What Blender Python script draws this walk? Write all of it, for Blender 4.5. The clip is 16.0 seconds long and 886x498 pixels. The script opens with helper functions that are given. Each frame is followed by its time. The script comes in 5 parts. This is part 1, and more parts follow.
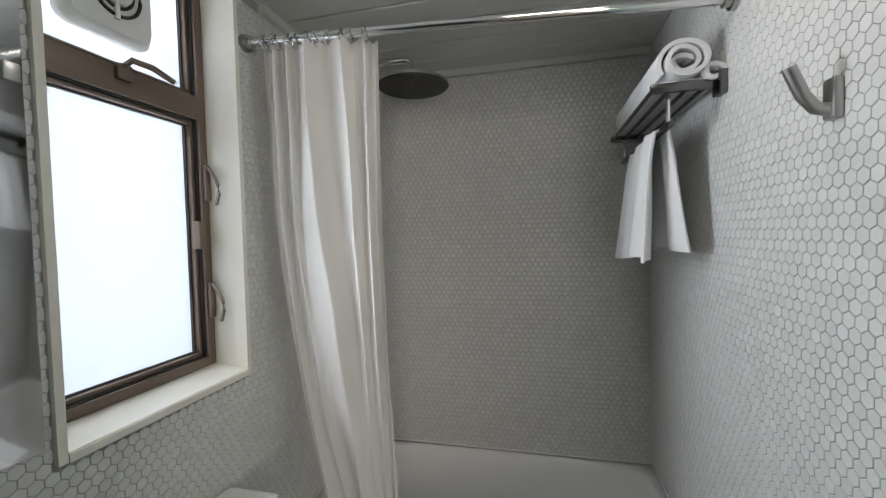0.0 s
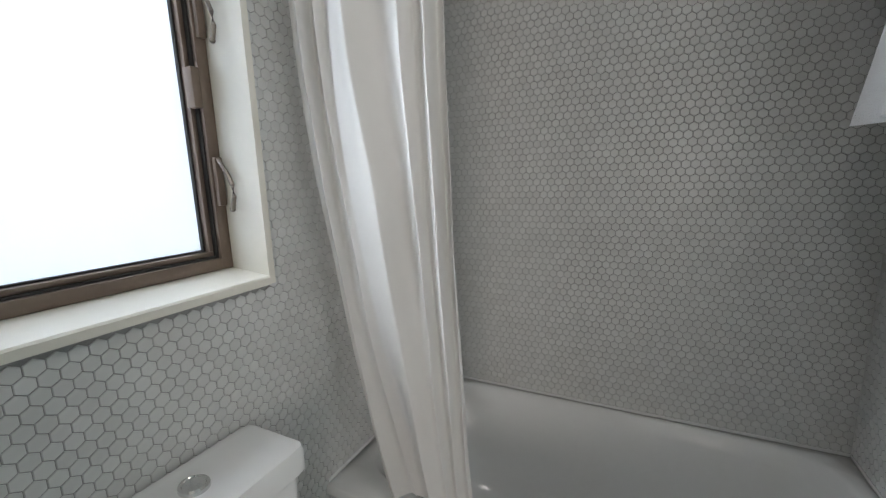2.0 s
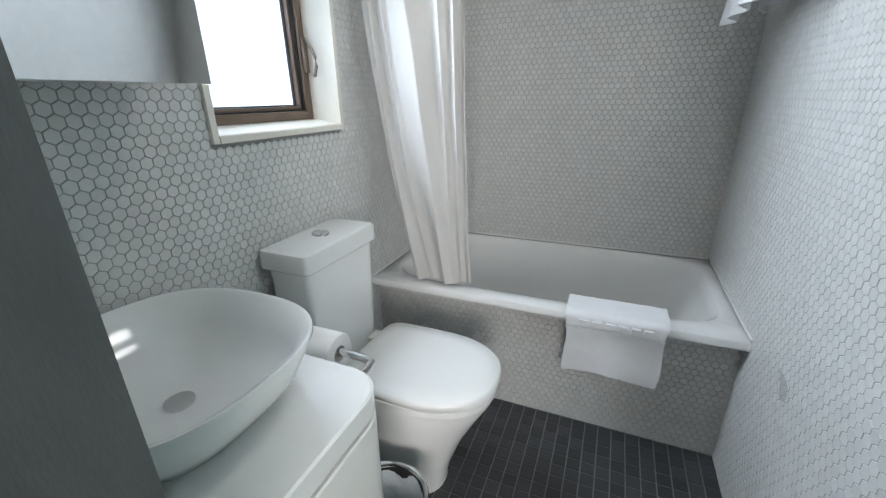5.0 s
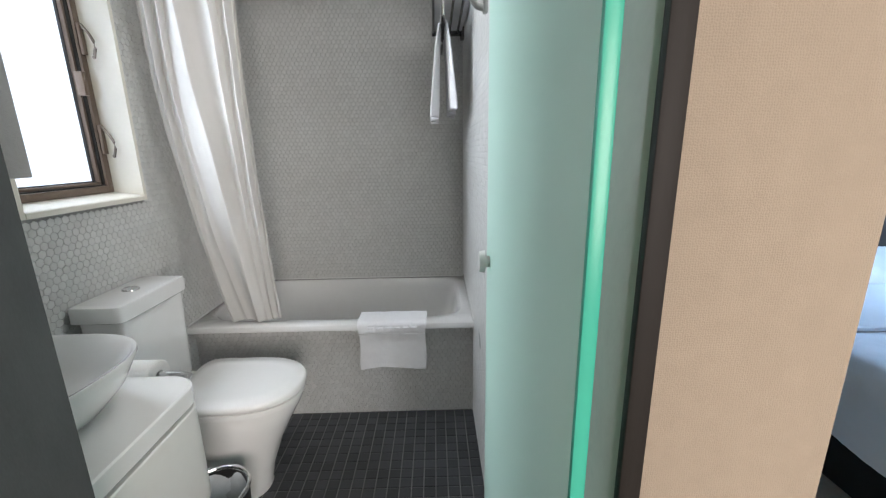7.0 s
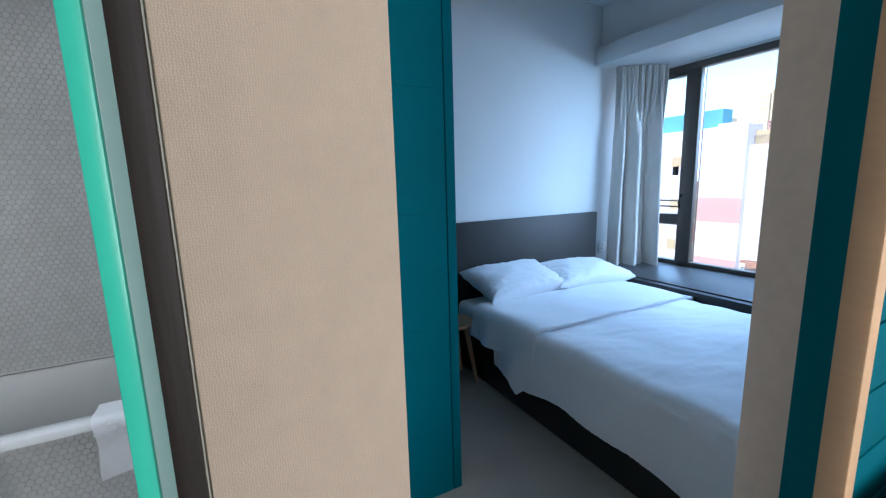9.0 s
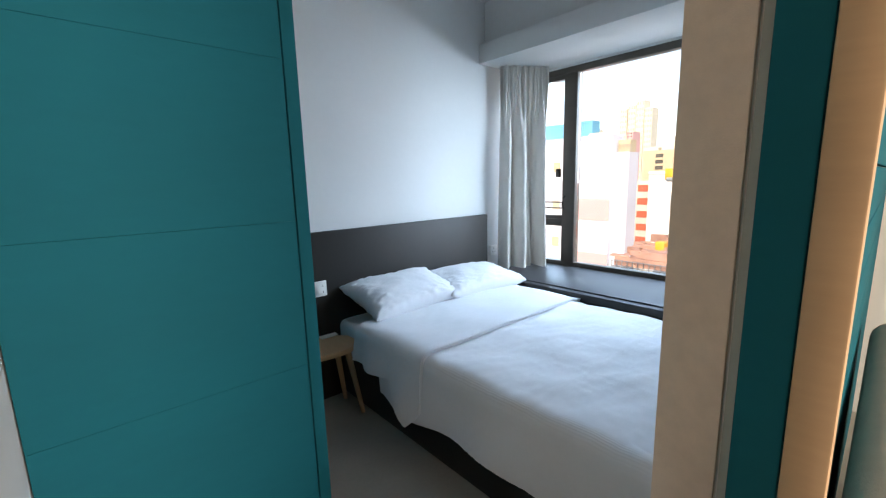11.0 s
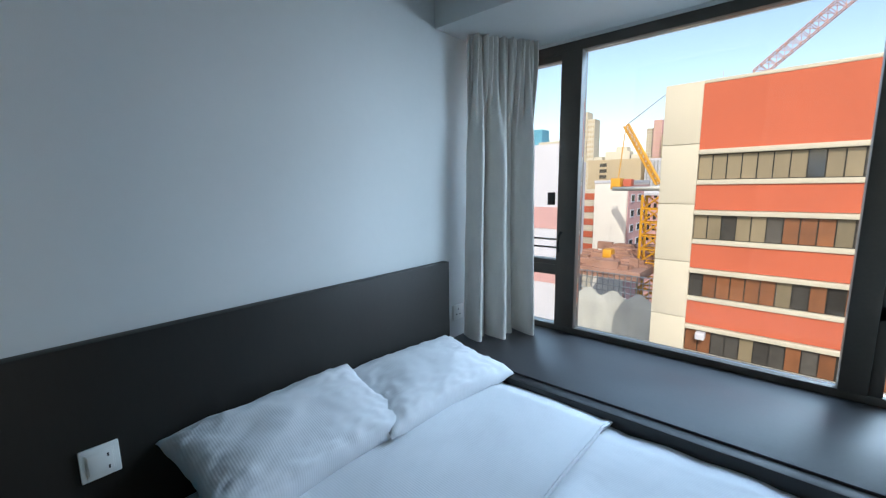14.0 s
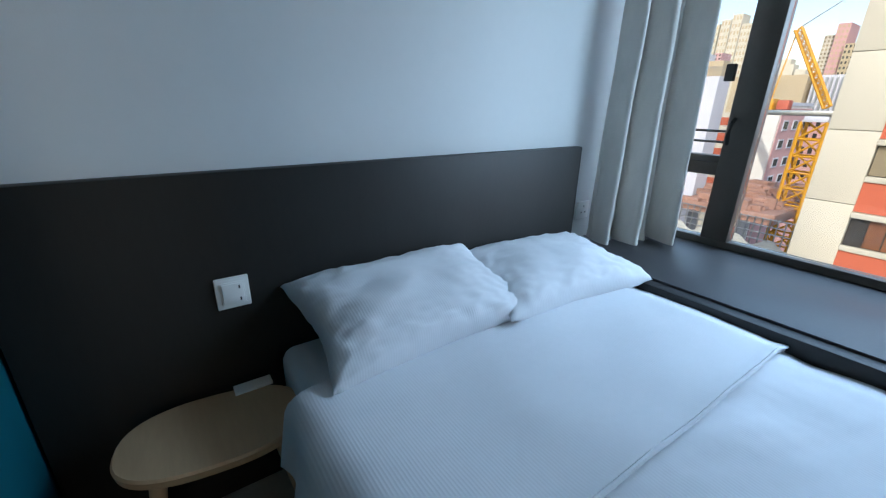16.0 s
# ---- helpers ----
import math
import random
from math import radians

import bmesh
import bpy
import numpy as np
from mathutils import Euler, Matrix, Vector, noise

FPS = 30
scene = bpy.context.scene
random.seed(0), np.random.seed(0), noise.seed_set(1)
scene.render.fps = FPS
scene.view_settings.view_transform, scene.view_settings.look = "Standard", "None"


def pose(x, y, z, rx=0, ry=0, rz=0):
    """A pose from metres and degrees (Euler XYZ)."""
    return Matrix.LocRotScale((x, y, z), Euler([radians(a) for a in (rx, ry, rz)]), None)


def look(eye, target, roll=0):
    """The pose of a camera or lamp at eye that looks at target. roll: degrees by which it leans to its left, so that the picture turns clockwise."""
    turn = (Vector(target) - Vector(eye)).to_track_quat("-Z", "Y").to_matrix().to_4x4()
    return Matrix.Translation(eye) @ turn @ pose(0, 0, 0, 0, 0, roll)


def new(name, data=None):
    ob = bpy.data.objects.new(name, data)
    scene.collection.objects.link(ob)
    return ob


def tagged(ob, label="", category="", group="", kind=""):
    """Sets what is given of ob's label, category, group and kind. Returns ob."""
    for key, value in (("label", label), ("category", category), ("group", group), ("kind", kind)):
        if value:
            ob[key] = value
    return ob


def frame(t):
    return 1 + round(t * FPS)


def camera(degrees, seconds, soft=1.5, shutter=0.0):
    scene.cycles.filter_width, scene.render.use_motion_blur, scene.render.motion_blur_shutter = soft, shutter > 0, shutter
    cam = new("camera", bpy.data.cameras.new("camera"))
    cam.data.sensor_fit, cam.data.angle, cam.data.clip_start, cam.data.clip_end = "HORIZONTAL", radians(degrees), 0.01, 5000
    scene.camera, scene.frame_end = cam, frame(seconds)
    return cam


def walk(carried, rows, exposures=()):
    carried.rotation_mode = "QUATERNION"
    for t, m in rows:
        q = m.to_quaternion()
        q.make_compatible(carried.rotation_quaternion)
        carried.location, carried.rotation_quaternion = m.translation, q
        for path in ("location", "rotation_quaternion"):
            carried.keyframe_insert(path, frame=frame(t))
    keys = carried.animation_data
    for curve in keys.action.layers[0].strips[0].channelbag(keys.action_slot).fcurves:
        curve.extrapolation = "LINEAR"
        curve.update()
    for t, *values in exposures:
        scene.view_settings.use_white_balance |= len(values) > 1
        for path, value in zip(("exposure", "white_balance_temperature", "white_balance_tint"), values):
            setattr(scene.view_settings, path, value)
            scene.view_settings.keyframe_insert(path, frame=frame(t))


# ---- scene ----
cam = camera(95.6, 16.0, soft=1.25)
EXPO = [(0.0, 1.28, 6600, 12), (2.0, 1.46, 6350, 12), (3.5, 1.78, 6000, 11), (6.0, 2.08, 6150, 10), (7.0, 1.92, 6350, 13), (7.5, 1.75, 5900, 10), (8.0, 1.75, 5700, 10), (9.7, 1.86, 5600, 10), (11.8, 2.15, 8400, 18), (13.0, 1.78, 7900, 17), (14.0, 1.23, 7000, 10), (16.0, 1.28, 6600, 9)]
PATH = [
    (0, (0.865, -1.847, 1.51), (0.401, 0.097, 1.437), -1.4),
    (0.5, (0.821, -1.638, 1.543), (0.208, 0.265, 1.472), -1.2),
    (1, (0.78, -1.508, 1.532), (0.04, 0.344, 1.383), -0.8),
    (1.5, (0.768, -1.437, 1.46), (-0.073, 0.357, 1.186), -0.4),
    (2, (0.748, -1.435, 1.324), (-0.128, 0.329, 0.979), -1.8),
    (2.5, (0.718, -1.467, 1.267), (-0.125, 0.262, 0.721), -0.7),
    (3, (0.729, -1.501, 1.221), (-0.131, 0.161, 0.515), -1.1),
    (3.5, (0.748, -1.597, 1.191), (-0.08, 0.034, 0.384), -1.4),
    (6, (1.018, -2.271, 1.233), (0.531, -0.429, 0.625), -0.9),
    (6.5, (1.099, -2.383, 1.280), (0.843, -0.481, 0.716), -0.8),
    (7, (1.154, -2.432, 1.274), (1.188, -0.489, 0.798), -0.9),
    (7.5, (1.205, -2.447, 1.276), (1.539, -0.515, 0.880), -0.6),
    (8, (1.238, -2.448, 1.272), (1.811, -0.565, 0.920), -1.0),
    (8.5, (1.270, -2.454, 1.294), (2.024, -0.632, 0.962), -1.4),
    (9, (1.303, -2.466, 1.318), (2.216, -0.717, 0.986), -1.6),
    (9.5, (1.330, -2.458, 1.282), (2.390, -0.790, 0.981), -1.3),
    (12, (1.811, -2.142, 1.319), (3.203, -0.755, 0.946), -1.4),
    (12.5, (1.941, -2.060, 1.320), (3.380, -0.719, 0.959), -1.2),
    (13, (2.079, -1.844, 1.362), (3.588, -0.571, 1.046), -1.2),
    (13.5, (2.246, -1.654, 1.423), (3.768, -0.39, 1.129), -1.1),
    (14, (2.423, -1.446, 1.427), (3.905, -0.139, 1.119), -0.8),
    (14.5, (2.519, -1.291, 1.385), (3.913, 0.093, 1.012), -0.4),
    (15, (2.526, -1.227, 1.317), (3.807, 0.231, 0.832), 0.2),
    (15.5, (2.493, -1.217, 1.247), (3.666, 0.29, 0.653), 0.8),
    (16, (2.443, -1.242, 1.204), (3.525, 0.296, 0.522), 1.0),
]
walk(cam, [(t, look(eye, target, roll)) for t, eye, target, roll in PATH], EXPO)

# ---- light ----
world = bpy.data.worlds.new("world")
scene.world = world
world.use_nodes = True
wn = world.node_tree
sky = wn.nodes.new("ShaderNodeTexSky")
sky.sky_type, sky.sun_disc = "NISHITA", False
sky.sun_elevation, sky.sun_rotation = radians(36), radians(250)
sky.air_density, sky.dust_density = 1.0, 1.5
wn.links.new(sky.outputs[0], wn.nodes["Background"].inputs[0])
wn.nodes["Background"].inputs[1].default_value = 0.12


def lamp(name, kind, energy, m, size=1.0, size_y=None, colour=(1, 1, 1), angle=0.5):
    d = bpy.data.lights.new(name, kind)
    d.energy, d.color = energy, colour
    if kind == "AREA":
        d.shape, d.size, d.size_y = "RECTANGLE", size, size_y or size
    if kind == "SUN":
        d.angle = radians(angle)
    ob = new(name, d)
    ob.matrix_world = m
    return ob


# sun high behind the flat, so it strikes the facades opposite
lamp("sun", "SUN", 1.5, look((-20, -8, 16), (0, 0, 0)), colour=(1.0, 0.93, 0.83))
# daylight standing in the bathroom window
lamp("bathroom_daylight", "AREA", 18, look((-0.42, -1.06, 1.75), (1, -1.06, 1.6)), 0.62, 1.5, (0.86, 0.94, 1.0))
# lamps added out of view to boost the open sky above and beside the bay
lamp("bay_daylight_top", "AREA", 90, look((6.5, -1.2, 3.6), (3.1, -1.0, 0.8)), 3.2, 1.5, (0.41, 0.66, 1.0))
lamp("bay_daylight_side", "AREA", 80, look((6.5, -2.65, 2.2), (2.6, -0.3, 1.1)), 2.0, 2.0, (0.50, 0.73, 1.0))
lamp("bay_daylight_other_side", "AREA", 58, look((5.7, 1.5, 2.0), (3.2, -1.4, 0.7)), 2.0, 2.0, (0.41, 0.66, 1.0))
# warm fill lamp added in the unseen living room, where no window is built
lamp("living_fill", "AREA", 30, look((2.3, -4.93, 1.5), (2.1, 0, 1.3)), 1.8, 1.5, (1.0, 0.92, 0.84))
# the bathroom's recessed downlight
lamp("bathroom_downlight", "AREA", 1.0, look((0.93, -1.12, 2.245), (0.93, -1.1, 0)), 0.3, 0.3, (1.0, 0.95, 0.88))


# ---- materials ----
def mat(name, col, rough=0.5, metal=0.0, var=0.06, vscale=3.0, bump=0.0, bscale=80.0, spec=0.5, coat=0.0,
        random_amt=0.0, island=False, col2=None, stretch=(1, 1, 1), trans=0.0, subsurf=0.0):
    """Principled surface with colour variation at two scales and a fine relief."""
    m = bpy.data.materials.new(name)
    m.use_nodes = True
    nt = m.node_tree
    N, L = nt.nodes, nt.links
    b = N["Principled BSDF"]
    b.inputs["Roughness"].default_value = rough
    b.inputs["Metallic"].default_value = metal
    b.inputs["Specular IOR Level"].default_value = spec
    b.inputs["Coat Weight"].default_value = coat
    b.inputs["Transmission Weight"].default_value = trans
    if subsurf:
        b.inputs["Subsurface Weight"].default_value = subsurf
        b.inputs["Subsurface Radius"].default_value = (0.02, 0.02, 0.02)
    tc = N.new("ShaderNodeTexCoord")
    mp = N.new("ShaderNodeMapping")
    mp.inputs["Scale"].default_value = stretch
    L.new(tc.outputs["Object"], mp.inputs[0])
    n1 = N.new("ShaderNodeTexNoise")
    n1.inputs["Scale"].default_value, n1.inputs["Detail"].default_value = vscale, 3
    n2 = N.new("ShaderNodeTexNoise")
    n2.inputs["Scale"].default_value, n2.inputs["Detail"].default_value = vscale * 14, 2
    L.new(mp.outputs[0], n1.inputs["Vector"])
    L.new(mp.outputs[0], n2.inputs["Vector"])
    add = N.new("ShaderNodeMath")
    add.operation = "MULTIPLY_ADD"
    add.inputs[1].default_value = 0.4
    L.new(n2.outputs["Fac"], add.inputs[0])
    L.new(n1.outputs["Fac"], add.inputs[2])
    ramp = N.new("ShaderNodeMapRange")
    ramp.inputs["From Min"].default_value, ramp.inputs["From Max"].default_value = 0.4, 1.0
    L.new(add.outputs[0], ramp.inputs["Value"])
    mix = N.new("ShaderNodeMix")
    mix.data_type = "RGBA"
    lo = col2 or tuple(c * (1 - var) for c in col)
    hi = tuple(min(1, c * (1 + var)) for c in col)
    mix.inputs[6].default_value, mix.inputs[7].default_value = (*lo, 1), (*hi, 1)
    L.new(ramp.outputs[0], mix.inputs[0])
    out = mix.outputs[2]
    if random_amt:
        hsv = N.new("ShaderNodeHueSaturation")
        mr = N.new("ShaderNodeMapRange")
        mr.inputs["To Min"].default_value, mr.inputs["To Max"].default_value = 1 - random_amt, 1 + random_amt
        if island:
            L.new(N.new("ShaderNodeNewGeometry").outputs["Random Per Island"], mr.inputs["Value"])
        else:
            L.new(N.new("ShaderNodeObjectInfo").outputs["Random"], mr.inputs["Value"])
        L.new(mr.outputs[0], hsv.inputs["Value"])
        L.new(out, hsv.inputs["Color"])
        out = hsv.outputs[0]
    L.new(out, b.inputs["Base Color"])
    rr = N.new("ShaderNodeMapRange")
    rr.inputs["To Min"].default_value, rr.inputs["To Max"].default_value = max(0.02, rough - 0.06), min(1, rough + 0.06)
    L.new(n1.outputs["Fac"], rr.inputs["Value"])
    L.new(rr.outputs[0], b.inputs["Roughness"])
    if bump:
        n3 = N.new("ShaderNodeTexNoise")
        n3.inputs["Scale"].default_value, n3.inputs["Detail"].default_value = bscale, 3
        L.new(mp.outputs[0], n3.inputs["Vector"])
        bp = N.new("ShaderNodeBump")
        bp.inputs["Strength"].default_value, bp.inputs["Distance"].default_value = bump, 0.004
        L.new(n3.outputs["Fac"], bp.inputs["Height"])
        L.new(bp.outputs[0], b.inputs["Normal"])
    return m


def weave(m, scale=600.0, strength=0.5):
    """Crossed threads as relief, for cloth and cloth-like paper."""
    nt = m.node_tree
    N, L = nt.nodes, nt.links
    tc = N.new("ShaderNodeTexCoord")
    w = []
    for axis in ("Z", "X"):
        wv = N.new("ShaderNodeTexWave")
        wv.bands_direction = axis
        wv.inputs["Scale"].default_value, wv.inputs["Distortion"].default_value = scale / 6.0, 6.0
        wv.inputs["Detail Scale"].default_value = 2.0
        L.new(tc.outputs["Object"], wv.inputs["Vector"])
        w.append(wv)
    add = N.new("ShaderNodeMath")
    L.new(w[0].outputs["Fac"], add.inputs[0])
    L.new(w[1].outputs["Fac"], add.inputs[1])
    bp = N.new("ShaderNodeBump")
    bp.inputs["Strength"].default_value, bp.inputs["Distance"].default_value = strength, 0.001
    L.new(add.outputs[0], bp.inputs["Height"])
    L.new(bp.outputs[0], N["Principled BSDF"].inputs["Normal"])
    return m


M_tile = mat("white_hex_tile", (0.60, 0.60, 0.585), 0.3, var=0.04, bump=0.04, bscale=30, random_amt=0.05)
M_tile_j = mat("white_hex_tile_field", (0.60, 0.60, 0.585), 0.3, var=0.04, bump=0.04, bscale=30, random_amt=0.05, island=True)
M_grout = mat("pale_grout", (0.31, 0.31, 0.30), 0.9, var=0.15, vscale=6, bump=0.3, bscale=300)
M_floor_tile = mat("charcoal_mosaic", (0.045, 0.048, 0.052), 0.45, var=0.2, vscale=8, bump=0.15, bscale=120, random_amt=0.3)
M_floor_tile_j = mat("charcoal_mosaic_field", (0.045, 0.048, 0.052), 0.45, var=0.2, vscale=8, bump=0.15, bscale=120, random_amt=0.3, island=True)
M_floor_grout = mat("grey_grout", (0.19, 0.19, 0.187), 0.95, var=0.3, vscale=9, bump=0.3, bscale=300)
M_ceramic = mat("white_ceramic", (0.80, 0.80, 0.79), 0.1, var=0.02, coat=0.3)
M_enamel = mat("tub_enamel", (0.74, 0.74, 0.73), 0.18, var=0.03, coat=0.3)
M_plastic = mat("white_plastic", (0.75, 0.75, 0.72), 0.35, var=0.03)
M_curtain = mat("shower_curtain_cloth", (0.70, 0.69, 0.67), 0.85, var=0.04, bump=0.12, bscale=500)
M_towel = mat("white_terry", (0.82, 0.82, 0.83), 0.95, var=0.05, bump=0.9, bscale=420, spec=0.1)
M_chrome = mat("chrome", (0.72, 0.72, 0.72), 0.12, 1.0, var=0.04)
M_steel = mat("brushed_steel", (0.42, 0.42, 0.41), 0.35, 1.0, var=0.1, vscale=12, stretch=(1, 1, 0.2))
M_handle = mat("worn_bronze_handle", (0.24, 0.21, 0.18), 0.35, 0.7, var=0.15, vscale=20)
M_rail = mat("dark_chrome", (0.16, 0.16, 0.16), 0.22, 1.0, var=0.1, vscale=12)
M_nozzle = mat("dark_nozzle_face", (0.060, 0.060, 0.060), 0.45, 0.6, var=0.2, vscale=40, bump=0.3, bscale=200)
M_bronze = mat("bronze_aluminium", (0.165, 0.122, 0.092), 0.40, 0.35, var=0.12, vscale=6, bump=0.05)
M_bronze_bay = mat("dark_bay_aluminium", (0.095, 0.080, 0.066), 0.45, 0.3, var=0.12, vscale=6, bump=0.05)
M_bronze_dark = mat("dark_gasket", (0.02, 0.018, 0.016), 0.6, var=0.1)
M_reveal = mat("cream_stone_reveal", (0.74, 0.71, 0.63), 0.35, var=0.04, vscale=5)
M_ceil_strip = mat("painted_metal_strip", (0.55, 0.55, 0.53), 0.45, var=0.04)
M_wall = mat("off_white_paint", (0.655, 0.665, 0.65), 0.75, var=0.025, vscale=2, bump=0.06, bscale=260)
M_ceiling = mat("ceiling_paint", (0.66, 0.66, 0.65), 0.85, var=0.03, vscale=2, bump=0.06, bscale=200)
M_headboard = mat("espresso_laminate", (0.021, 0.019, 0.017), 0.5, spec=0.3, var=0.18, vscale=5, bump=0.08, bscale=160, stretch=(1, 1, 0.25))
M_black = mat("black_laminate", (0.014, 0.014, 0.014), 0.45, var=0.2, vscale=6, bump=0.05)
M_sill = mat("dark_sill_laminate", (0.05, 0.048, 0.05), 0.46, var=0.15, vscale=5, bump=0.01, bscale=150)
M_sheet = mat("white_striped_cotton", (0.73, 0.74, 0.765), 0.85, var=0.03, vscale=4, bump=0.12, bscale=500, spec=0.2)
M_curtain_bed = mat("grey_linen_curtain", (0.79, 0.75, 0.69), 0.92, var=0.06, vscale=20, bump=0.25, bscale=500, spec=0.1, stretch=(1, 1, 0.4))
M_creamend = weave(mat("cream_textile_paper", (0.76, 0.63, 0.52), 0.85, var=0.06, vscale=40, spec=0.1), 1300, 0.2)
# paler copy of the white render, with the sun's brightness put into the colour
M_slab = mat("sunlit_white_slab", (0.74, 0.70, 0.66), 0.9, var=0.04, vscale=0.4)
M_jib = mat("faded_red_steel", (0.55, 0.30, 0.26), 0.6, var=0.1, vscale=0.5)
M_teal = mat("teal_painted_board", (0.002, 0.105, 0.140), 0.75, spec=0.12, var=0.06, vscale=4, bump=0.06, bscale=120, stretch=(0.3, 0.3, 1))
# near-black teal: the groove's shade is put into the colour
M_teal_shade = mat("teal_groove_shadow", (0.004, 0.03, 0.04), 0.6, var=0.05)
M_brown = mat("dark_walnut_trim", (0.013, 0.010, 0.008), 0.6, spec=0.25, var=0.25, vscale=8, bump=0.2, bscale=120, stretch=(1, 1, 0.1))
M_greyjamb = mat("grey_metal_jamb", (0.38, 0.40, 0.36), 0.5, 0.0, var=0.08, vscale=9, bump=0.1)
M_darkpanel = mat("charcoal_woven_laminate", (0.055, 0.06, 0.062), 0.6, var=0.2, vscale=25, bump=0.12, bscale=450, stretch=(1, 1, 0.25))
M_wood = mat("oak", (0.50, 0.33, 0.19), 0.5, var=0.12, vscale=7, bump=0.1, bscale=90, stretch=(1, 0.15, 1))
M_bedfloor = mat("grey_screed_tile", (0.37, 0.35, 0.31), 0.55, var=0.1, vscale=4, bump=0.06, bscale=120)
M_sofa = mat("beige_upholstery", (0.48, 0.40, 0.34), 0.95, var=0.06, vscale=20, bump=0.5, bscale=350, spec=0.1)
M_bag = mat("thin_bin_liner", (0.70, 0.74, 0.76), 0.35, var=0.12, vscale=20, trans=0.25)
M_paper = mat("tissue_paper", (0.80, 0.79, 0.77), 0.95, var=0.03, bump=0.3, bscale=300)
M_facade_red = mat("terracotta_render", (0.50, 0.115, 0.06), 0.85, var=0.08, vscale=0.6, bump=0.1, bscale=8)
M_facade_cream = mat("cream_render", (0.56, 0.51, 0.42), 0.9, var=0.08, vscale=0.5, bump=0.1, bscale=8)
# white render whose lilac tint carries the blue shade of the apartment block
M_facade_white = mat("shade_tinted_white_render", (0.56, 0.56, 0.63), 0.9, var=0.05, vscale=0.4)
M_facade_pink = mat("pink_render", (0.55, 0.32, 0.32), 0.9, var=0.08, vscale=0.4)
M_facade_tan = mat("tan_render", (0.45, 0.36, 0.24), 0.9, var=0.1, vscale=0.3)
M_blue = mat("blue_roof_sheet", (0.10, 0.32, 0.45), 0.6, var=0.15, vscale=0.6)
M_pane_dark = mat("office_glass", (0.06, 0.055, 0.05), 0.12, var=0.5, vscale=0.5, random_amt=0.5)
M_pane_blind = mat("drawn_blinds", (0.24, 0.19, 0.12), 0.5, var=0.15, vscale=1.0, random_amt=0.35)
M_pane_wood = mat("brown_shutter", (0.20, 0.075, 0.03), 0.5, var=0.3, vscale=2.0, random_amt=0.2)
M_crane = mat("crane_yellow", (0.62, 0.30, 0.02), 0.5, var=0.1, vscale=0.5)
M_crane_red = mat("crane_red", (0.45, 0.10, 0.06), 0.6, var=0.1, vscale=0.5)
M_site = mat("rust_formwork", (0.36, 0.20, 0.15), 0.9, var=0.35, vscale=0.5)
M_netting = mat("grey_netting", (0.45, 0.45, 0.43), 0.95, var=0.2, vscale=0.5, bump=0.5, bscale=3)
M_asphalt = mat("city_ground", (0.06, 0.06, 0.06), 0.9, var=0.2, vscale=0.1)


M_beige = weave(mat("beige_textile_wallpaper", (0.345, 0.285, 0.222), 0.9, var=0.045, vscale=60, spec=0.1), 1300, 0.22)


def stripes(m, scale, strength, axis="X"):
    """Fine woven satin stripes."""
    nt = m.node_tree
    N, L = nt.nodes, nt.links
    tc = N.new("ShaderNodeTexCoord")
    wv = N.new("ShaderNodeTexWave")
    wv.bands_direction = axis
    wv.inputs["Scale"].default_value = scale
    wv.inputs["Distortion"].default_value = 0.4
    L.new(tc.outputs["Object"], wv.inputs["Vector"])
    bp = N.new("ShaderNodeBump")
    bp.inputs["Strength"].default_value, bp.inputs["Distance"].default_value = strength, 0.0012
    L.new(wv.outputs["Fac"], bp.inputs["Height"])
    L.new(bp.outputs[0], N["Principled BSDF"].inputs["Normal"])
    return m


stripes(M_sheet, 42.0, 0.17)


def thin_cloth(m, col, share):
    """Let part of the light through a thin cloth."""
    nt = m.node_tree
    N, L = nt.nodes, nt.links
    tr = N.new("ShaderNodeBsdfTranslucent")
    tr.inputs[0].default_value = (*col, 1)
    mx = N.new("ShaderNodeMixShader")
    mx.inputs[0].default_value = share
    L.new(N["Principled BSDF"].outputs[0], mx.inputs[1]), L.new(tr.outputs[0], mx.inputs[2])
    L.new(mx.outputs[0], N["Material Output"].inputs[0])
    return m


thin_cloth(M_curtain, (0.74, 0.73, 0.705), 0.26)


def frosted(name, col, rough, body):
    m = bpy.data.materials.new(name)
    m.use_nodes = True
    nt = m.node_tree
    N, L = nt.nodes, nt.links
    N.remove(N["Principled BSDF"])
    out = N["Material Output"]
    tr = N.new("ShaderNodeBsdfTranslucent")
    tr.inputs[0].default_value = (*col, 1)
    df = N.new("ShaderNodeBsdfDiffuse")
    df.inputs[0].default_value = (*col, 1)
    rf = N.new("ShaderNodeBsdfRefraction")
    rf.inputs["Color"].default_value = (*[min(1, c * 1.1) for c in col], 1)
    rf.inputs["Roughness"].default_value, rf.inputs["IOR"].default_value = rough, 1.02
    gl = N.new("ShaderNodeBsdfGlossy")
    gl.inputs["Roughness"].default_value = 0.2
    m1, m2, m3 = (N.new("ShaderNodeMixShader") for _ in range(3))
    m1.inputs[0].default_value = 0.5
    m2.inputs[0].default_value = body
    m3.inputs[0].default_value = 0.03
    L.new(tr.outputs[0], m1.inputs[1]), L.new(df.outputs[0], m1.inputs[2])
    L.new(rf.outputs[0], m2.inputs[1]), L.new(m1.outputs[0], m2.inputs[2])
    L.new(m2.outputs[0], m3.inputs[1]), L.new(gl.outputs[0], m3.inputs[2])
    L.new(m3.outputs[0], out.inputs[0])
    return m


M_frost_win = frosted("frosted_window_glass", (0.52, 0.54, 0.57), 0.5, 0.97)
M_frost_door = frosted("sea_green_frosted_glass", (0.68, 0.82, 0.765), 0.4, 0.9)


